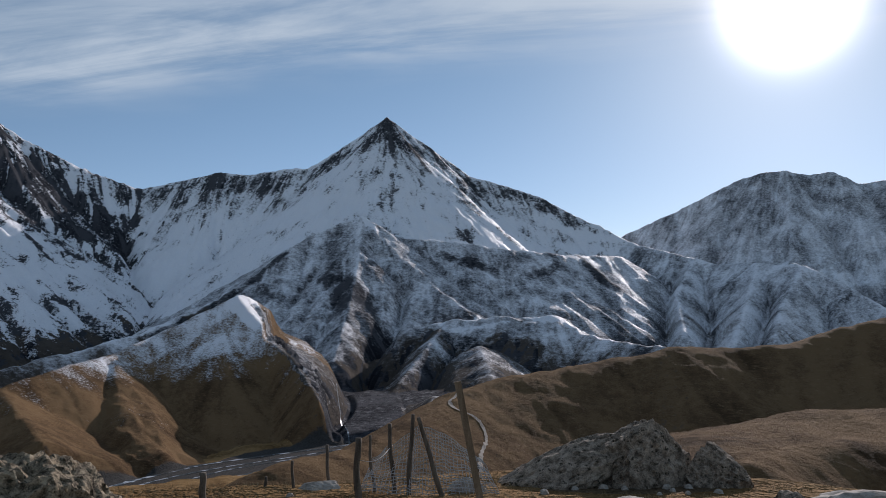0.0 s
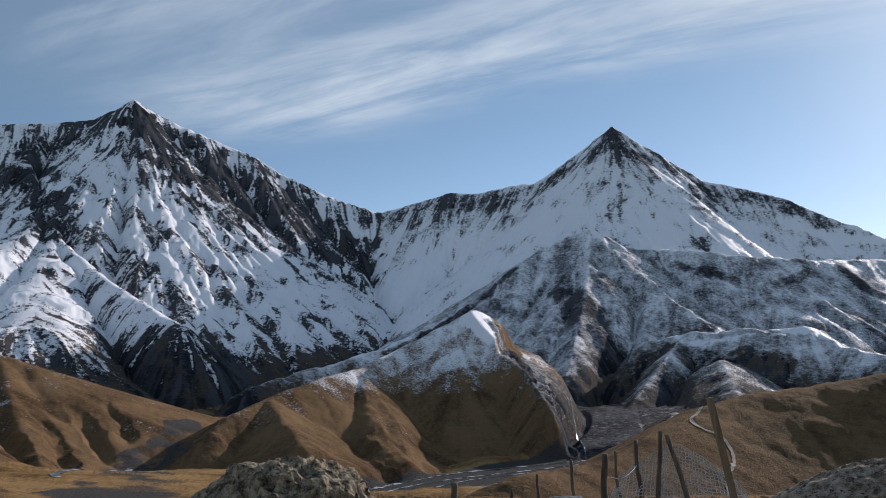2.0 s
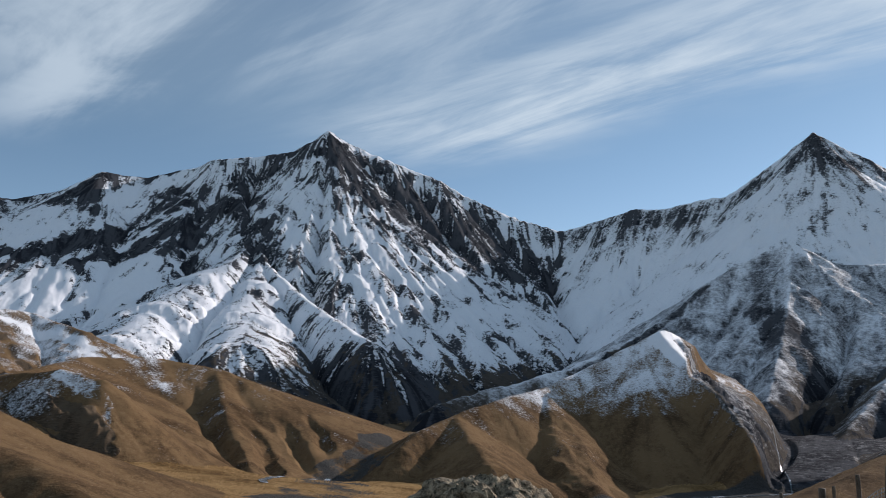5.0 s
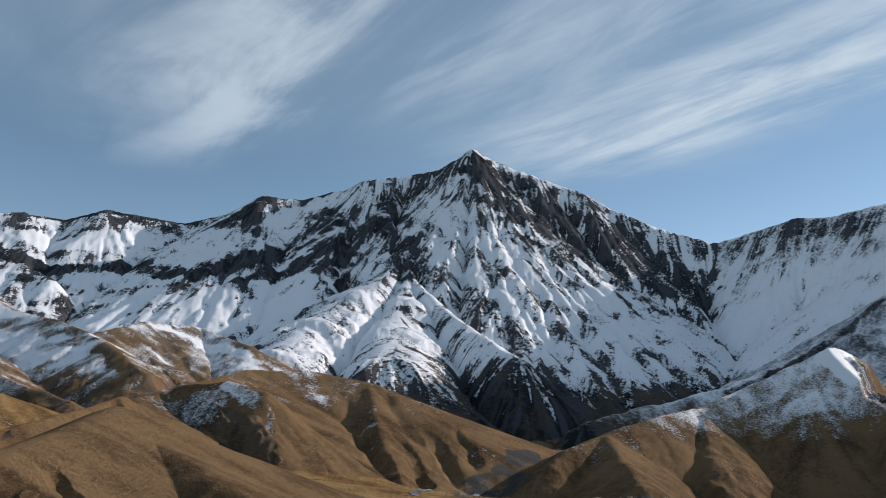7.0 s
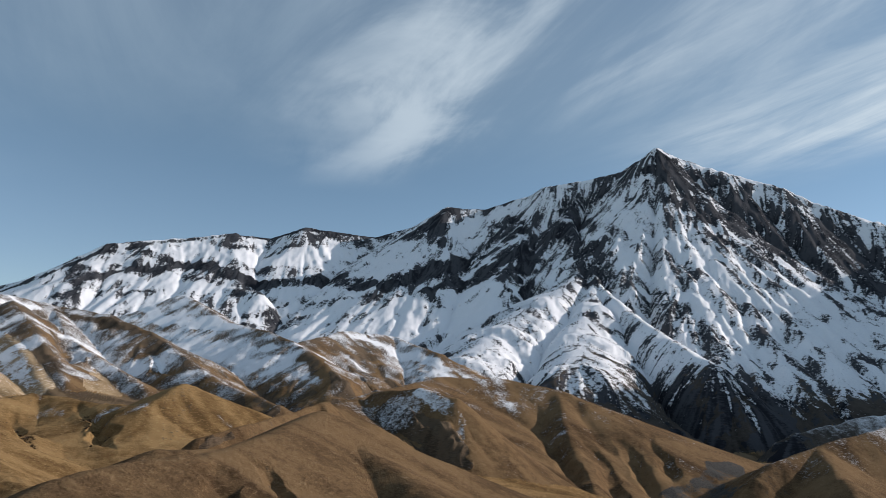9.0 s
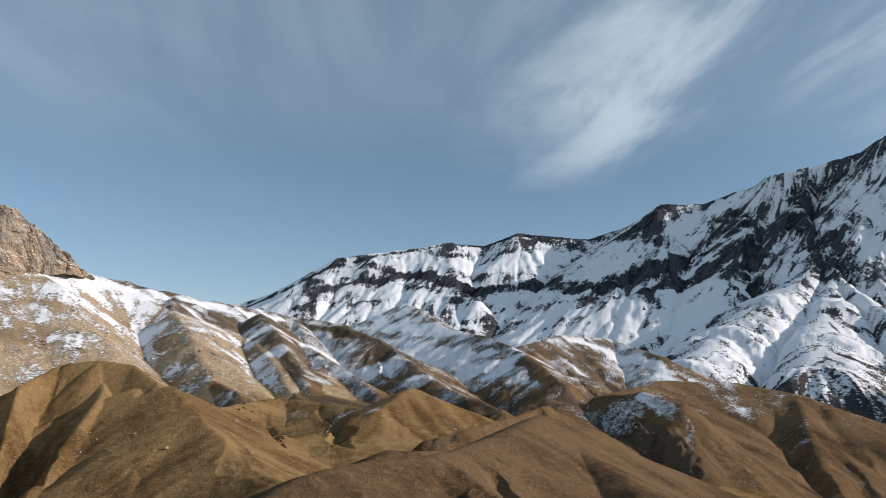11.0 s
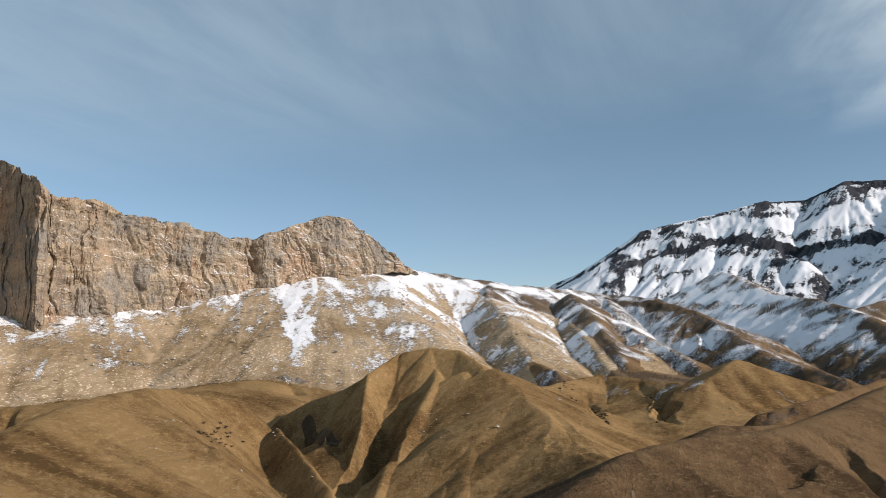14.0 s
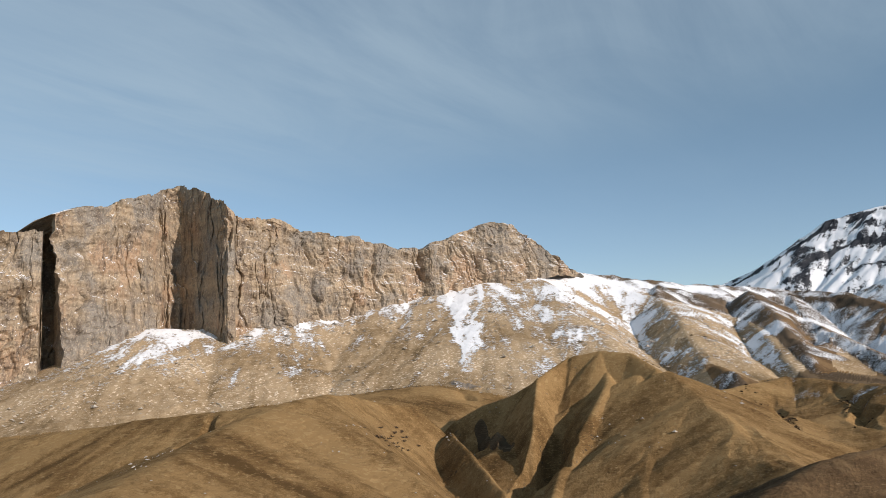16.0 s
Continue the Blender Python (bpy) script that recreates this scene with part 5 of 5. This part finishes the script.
for k, (x, y) in enumerate([(2.14, 11.15), (2.41, 11.07), (2.98, 11.1), (3.0, 10.87), (3.29, 11.15), (2.75, 10.6), (1.73, 11.0), (1.27, 10.58), (3.13, 10.65), (3.56, 10.75), (-0.4, 10.1), (-2.0, 10.6)]):
    turn = 37 * k
    here = pose(x, y, ground_at(x, y) + 0.01, 0, 0, turn)
    if first is None:
        first = link_mesh("stone", rock_mesh((0.13, 0.1, 0.055), 31, 3, 0.3, 0.2), PALE_STONE)
        first.matrix_world = here
        tagged(first, "small pale loose stone on bare soil", "stone", "loose stones by the outcrop")
    else:
        stone = copy_thing(first, here)
        s = 0.55 + 0.6 * ((k * 7) % 5) / 5
        stone.scale = (s, s, s)


# ---- the lookout: fence ----
def pole_mesh(foot, top, thick, square=False, seed=0):
    """A rough pole between two points: round with knots and bends, or sawn square."""
    bm = bmesh.new()
    a, b = Vector(foot), Vector(top)
    axis = (b - a).normalized()
    side = axis.cross(Vector((0, 1, 0))).normalized()
    other = axis.cross(side)
    rings, sides = 14, 4 if square else 9
    rows = []
    for i in range(rings + 1):
        t = i / rings
        bend = Vector((noise.noise(Vector((t * 2.2, seed, 0))), noise.noise(Vector((seed, t * 2.2, 5))), 0)) * (0.0 if square else 0.045) * math.sin(math.pi * t)
        ring = []
        for j in range(sides):
            ang = 2 * math.pi * (j + 0.5 * square) / sides
            knot = 1 + (0.03 if square else 0.22) * noise.noise(Vector((math.cos(ang) * 1.3, math.sin(ang) * 1.3 + seed, t * 9)))
            width = thick * 0.5 * knot * (1.0 if square else 1.12 - 0.3 * t) * (1.35 if square else 1)
            flat = 0.6 if square else 1.0
            ring.append(bm.verts.new(a.lerp(b, t) + bend + side * math.cos(ang) * width + other * math.sin(ang) * width * flat))
        rows.append(ring)
    for lo, hi in zip(rows[:-1], rows[1:]):
        for j in range(sides):
            bm.faces.new((lo[j], lo[(j + 1) % sides], hi[(j + 1) % sides], hi[j]))
    bm.faces.new(rows[-1])
    bm.faces.new(rows[0][::-1])
    bmesh.ops.recalc_face_normals(bm, faces=bm.faces)
    return bm


fence = tagged(new("fence"), "ragged fence of crooked wooden posts with torn wire netting", "fence")
# foot in plan, offset and height of the top, thickness
POSTS = [(-1.01, 9.45, 0.02, 0.36, 0.085), (-0.66, 10.78, -0.07, 0.36, 0.06), (-0.47, 10.59, 0.06, 0.5, 0.06), (-0.0, 10.5, -0.34, 0.47, 0.065), (-0.94, 10.96, -0.06, 0.19, 0.045), (-1.62, 11.49, -0.04, -0.01, 0.05), (-2.08, 11.31, -0.03, -0.19, 0.045), (-2.52, 11.53, 0.0, -0.44, 0.045), (-2.59, 9.04, -0.06, 0.06, 0.085)]
for k, (x, y, dx, top, thick) in enumerate(POSTS):
    low = ground_at(x, y) - 0.15
    part("post", pole_mesh((x, y, low), (x + dx, y, top), thick, False, 3.1 * k), OLD_WOOD, fence, smooth=True)
part("post", pole_mesh((0.43, 8.69, ground_at(0.43, 8.69) - 0.15), (0.14, 8.7, 1.04), 0.075, True, 40), SAWN_WOOD, fence, "tall leaning sawn timber post")


def strand(bm, points, thick):
    """A wire through points, three-sided."""
    rows = []
    for i, p in enumerate(points):
        ahead = (points[min(i + 1, len(points) - 1)] - points[max(i - 1, 0)]).normalized()
        side = ahead.cross(Vector((0, 1, 0.02))).normalized()
        other = ahead.cross(side)
        rows.append([bm.verts.new(p + (side * math.cos(a) + other * math.sin(a)) * thick) for a in (0.5, 2.6, 4.7)])
    for lo, hi in zip(rows[:-1], rows[1:]):
        for j in range(3):
            bm.faces.new((lo[j], lo[(j + 1) % 3], hi[(j + 1) % 3], hi[j]))


# torn netting: plan of its upper edge with the height of that edge; it hangs in folds to the ground
EDGE = [(-0.98, 11.0, -0.12), (-0.70, 10.82, 0.08), (-0.46, 10.66, 0.25), (-0.33, 10.6, 0.36), (-0.16, 10.62, 0.30), (0.05, 10.7, 0.2), (0.28, 10.75, 0.02), (0.5, 10.7, -0.14)]


def net_point(u, w):
    f = u * (len(EDGE) - 1)
    i = min(int(f), len(EDGE) - 2)
    x, y, top = (EDGE[i][k] + (EDGE[i + 1][k] - EDGE[i][k]) * (f - i) for k in range(3))
    low = ground_at(x, y)
    fold = noise.noise(Vector((u * 9, w * 2, 3.0)))
    spread = 1 + 0.25 * w
    mid = -0.3
    return Vector((mid + (x - mid) * spread + 0.03 * fold, y + 0.08 * fold - 0.1 * w, top + (low - top) * w + 0.035 * noise.noise(Vector((u * 14, w * 5, 9.0)))))


for row in range(19):
    w = row / 18
    bm = bmesh.new()
    torn = 0.75 if row % 4 == 3 else 1.0
    strand(bm, [net_point(u / 60 * torn, w) for u in range(61)], 0.006)
    part("wire", bm, WIRE, fence)
for column in range(42):
    bm = bmesh.new()
    strand(bm, [net_point(column / 41, w / 16) for w in range(17)], 0.004)
    part("wire", bm, WIRE, fence)
bm = bmesh.new()
strand(bm, [Vector((-1.0 + 0.3 * t, 9.45 + 1.4 * t, 0.12 - 0.1 * math.sin(math.pi * t) - 0.05 * t)) for t in [k / 12 for k in range(13)]], 0.005)
part("wire", bm, WIRE, fence, "slack tie wire between two posts")

stake_z = ground_at(-5.73, 0.9)
stake = link_mesh("stake", pole_mesh((0, 0, -0.15), (0.005, 0, 0.742 - stake_z), 0.035, True, 9), SAWN_WOOD)
stake.location = (-5.73, 0.9, stake_z)
tagged(stake, "single pale wooden stake standing in dry grass", "stake")


# ---- the lookout: dry grass ----
def grass():
    rng = np.random.default_rng(4)
    verts, faces = [], []
    while len(faces) < 16000:
        az, r = radians(rng.uniform(-34, 32)), rng.uniform(6.5, 12.6)
        x, y = -r * math.sin(az), r * math.cos(az)
        if 1.2 < x < 3.9 and 10.65 < y < 11.6:
            continue
        if noise.noise(Vector((x * 0.9, y * 0.9, 0))) < rng.uniform(-0.55, 0.35):
            continue
        z = ground_at(x, y)
        for _ in range(5):
            bx, by = x + rng.normal(0, 0.05), y + rng.normal(0, 0.05)
            h, lean, turn = rng.uniform(0.02, 0.075), rng.normal(0, 0.03, 2), rng.uniform(0, math.pi)
            wx, wy = 0.004 * math.cos(turn), 0.004 * math.sin(turn)
            k = len(verts)
            verts += [(bx - wx, by - wy, z - 0.01), (bx + wx, by + wy, z - 0.01), (bx + lean[0], by + lean[1], z + h)]
            faces.append((k, k + 1, k + 2))
    mesh = bpy.data.meshes.new("grass")
    mesh.from_pydata(verts, [], faces)
    mesh.materials.append(STRAW)
    tagged(new("grass", mesh), "short dry straw-coloured grass on the knoll", "grass", kind="stuff")


grass()


# ---- in the valley ----
def ribbon(line, width, lift, steps):
    """A strip laid along a line of plan points."""
    bm = bmesh.new()
    pts = [Vector((x, y, 0)) for x, y in line]
    out = []
    for k in range(len(pts) - 1):
        p0, p1, p2, p3 = pts[max(k - 1, 0)], pts[k], pts[k + 1], pts[min(k + 2, len(pts) - 1)]
        for i in range(steps):
            t = i / steps
            out.append(0.5 * (2 * p1 + (p2 - p0) * t + (2 * p0 - 5 * p1 + 4 * p2 - p3) * t * t + (3 * p1 - p0 - 3 * p2 + p3) * t ** 3))
    out.append(pts[-1])
    rows = []
    for i, p in enumerate(out):
        ahead = (out[min(i + 1, len(out) - 1)] - out[max(i - 1, 0)]).normalized()
        side = Vector((-ahead.y, ahead.x, 0))
        w = width * (0.8 + 0.5 * noise.noise(Vector((i * 0.37, width, 0))))
        row = []
        for s in (-0.5, 0, 0.5):
            q = p + side * w * s
            row.append(bm.verts.new((q.x, q.y, ground_at(q.x, q.y) + lift)))
        rows.append(row)
    for lo, hi in zip(rows[:-1], rows[1:]):
        for j in range(2):
            bm.faces.new((lo[j], lo[j + 1], hi[j + 1], hi[j]))
    bmesh.ops.recalc_face_normals(bm, faces=bm.faces)
    return bm


def water_material():
    mat, n, surface = material("river_water")
    place = n.add("ShaderNodeNewGeometry").outputs["Position"]
    # whitish glints of the water, painted into its colour in patches
    glints = n.step(n.noise(place, 0.05, 5.0, 0.65), 0.48, 0.6)
    n.link(n.mix(glints, (0.07, 0.09, 0.10), (0.55, 0.58, 0.62)), surface.inputs["Base Color"])
    surface.inputs["Roughness"].default_value = 0.25
    bump(n, surface, n.noise(place, 0.6, 4.0), 0.15, 0.6)
    return mat


WATER = water_material()


for offset, width in ((-44, 9), (-12, 6), (12, 5), (40, 8)):
    line = []
    for k, (x, y) in enumerate(RIVER):
        swing = 9 * math.sin(k * 1.7 + offset)
        line.append((x + (offset + swing) * 0.7, y - (offset + swing) * 0.7))
    tagged(link_mesh("river_water", ribbon(line, width, 0.45, 24), WATER), "braided strand of grey river water with painted pale glints", "river", kind="structure")
tagged(link_mesh("stream_water", ribbon([(-520, 560), (-561, 604), (-628, 706), (-659, 779), (-690, 870)], 10, 0.6, 16), WATER), "narrow pale stream winding between brown hills", "stream", kind="structure")
tagged(link_mesh("stream_water", ribbon([(-207, 1506), (-180, 1370), (-153, 1241), (-124, 1090), (-100, 990)], 2.2, 0.6, 16), WATER), "thin icy creek in a dark gully", "stream", kind="structure")
tagged(link_mesh("road", ribbon([(14, 650), (9, 629), (4, 609), (8, 595), (18, 590), (25, 585), (29, 574), (29, 558), (25, 538), (23, 518), (24, 490)], 3.4, 0.45, 14), TRACK), "pale dirt track winding down the brown hill", "road", kind="structure")


def scree():
    """Blocks strewn over the slopes below the cliff, in drifts."""
    rng = np.random.default_rng(9)
    verts, faces = [], []
    names = [z[0] for z in ZONES]
    allowed = {names.index(k) for k in ("cliff_mountain", "round_hill", "cone_hill", "mid_hill")}
    shape = [(1, 0, 0), (0.3, 0.9, 0), (-0.8, 0.5, 0), (-0.7, -0.6, 0), (0.4, -0.9, 0), (0.1, 0.1, 0.9)]
    count = 0
    while count < 2800:
        az, r = radians(rng.uniform(84, 138)), math.sqrt(rng.uniform(380 ** 2, 1750 ** 2))
        x, y = -r * math.sin(az), r * math.cos(az)
        i = int((az - fine[0]) / (fine[1] - fine[0]))
        j = int(np.searchsorted(rr[i], r))
        if j >= rr.shape[1] or int(zz[i, j]) not in allowed:
            continue
        drift = noise.noise(Vector((x / 90, y / 90, 2))) + 0.5 * noise.noise(Vector((x / 25, y / 25, 6)))
        where = 0.15 if names[int(zz[i, j])] == "cliff_mountain" else 0.42
        if drift < where + rng.normal(0, 0.15):
            continue
        z = float(hh[i, j]) - 0.1
        s = rng.lognormal(0.0, 0.5) * 0.0011 * r
        turn, tall = rng.uniform(0, 6.28), rng.uniform(0.5, 1.0)
        k = len(verts)
        for px, py, pz in shape:
            jig = 1 + rng.normal(0, 0.15)
            verts.append((x + s * jig * (px * math.cos(turn) - py * math.sin(turn)), y + s * jig * (px * math.sin(turn) + py * math.cos(turn)), z + s * tall * jig * pz))
        faces += [(k + a, k + (a + 1) % 5, k + 5) for a in range(5)]
        count += 1
    mesh = bpy.data.meshes.new("scree")
    mesh.from_pydata(verts, [], faces)
    mesh.materials.append(SCREE)
    tagged(new("scree", mesh), "pale stone blocks strewn over the slopes below the cliff", "rocks", kind="stuff")


scree()


def shrubs():
    """Low thorny thickets along the ravines: clumps of short twigs."""
    rng = np.random.default_rng(21)
    lines = [[(-1214, 84), (-981, 107), (-747, 111)], [(-1318, -25), (-1240, 25)], [(-745, -252), (-630, -228), (-589, -225)], [(-1512, 26), (-1508, 86)], [(-1002, 195), (-871, 183), (-807, 176)]]
    verts, faces = [], []
    for line in lines:
        for (ax, ay), (bx, by) in zip(line[:-1], line[1:]):
            length = math.hypot(bx - ax, by - ay)
            for _ in range(int(length / 4)):
                t = rng.uniform(0, 1)
                gap = noise.noise(Vector((ax + t * 9, ay, t * 7)))
                if gap < -0.1:
                    continue
                x, y = ax + (bx - ax) * t + rng.normal(0, 6), ay + (by - ay) * t + rng.normal(0, 6)
                z = ground_at(x, y)
                size = rng.uniform(1.2, 3.2)
                for _ in range(26):
                    way = Vector((rng.normal(), rng.normal(), abs(rng.normal()) * 0.7 + 0.1)).normalized()
                    side = way.cross(Vector((rng.normal(), rng.normal(), rng.normal()))).normalized() * 0.22 * size
                    root = Vector((x + rng.normal(0, 0.4) * size, y + rng.normal(0, 0.4) * size, z))
                    tip = root + way * size * rng.uniform(0.5, 1.1)
                    k = len(verts)
                    verts += [tuple(root - side), tuple(root + side), tuple(tip)]
                    faces.append((k, k + 1, k + 2))
    mesh = bpy.data.meshes.new("shrubs")
    mesh.from_pydata(verts, [], faces)
    mesh.materials.append(plain_material("bare_twigs", (0.035, 0.024, 0.016), (0.10, 0.065, 0.04), 0.8, 0.95, 0.05))
    tagged(new("shrubs", mesh), "low leafless thorn shrubs along the ravines", "shrubs", kind="stuff")


shrubs()
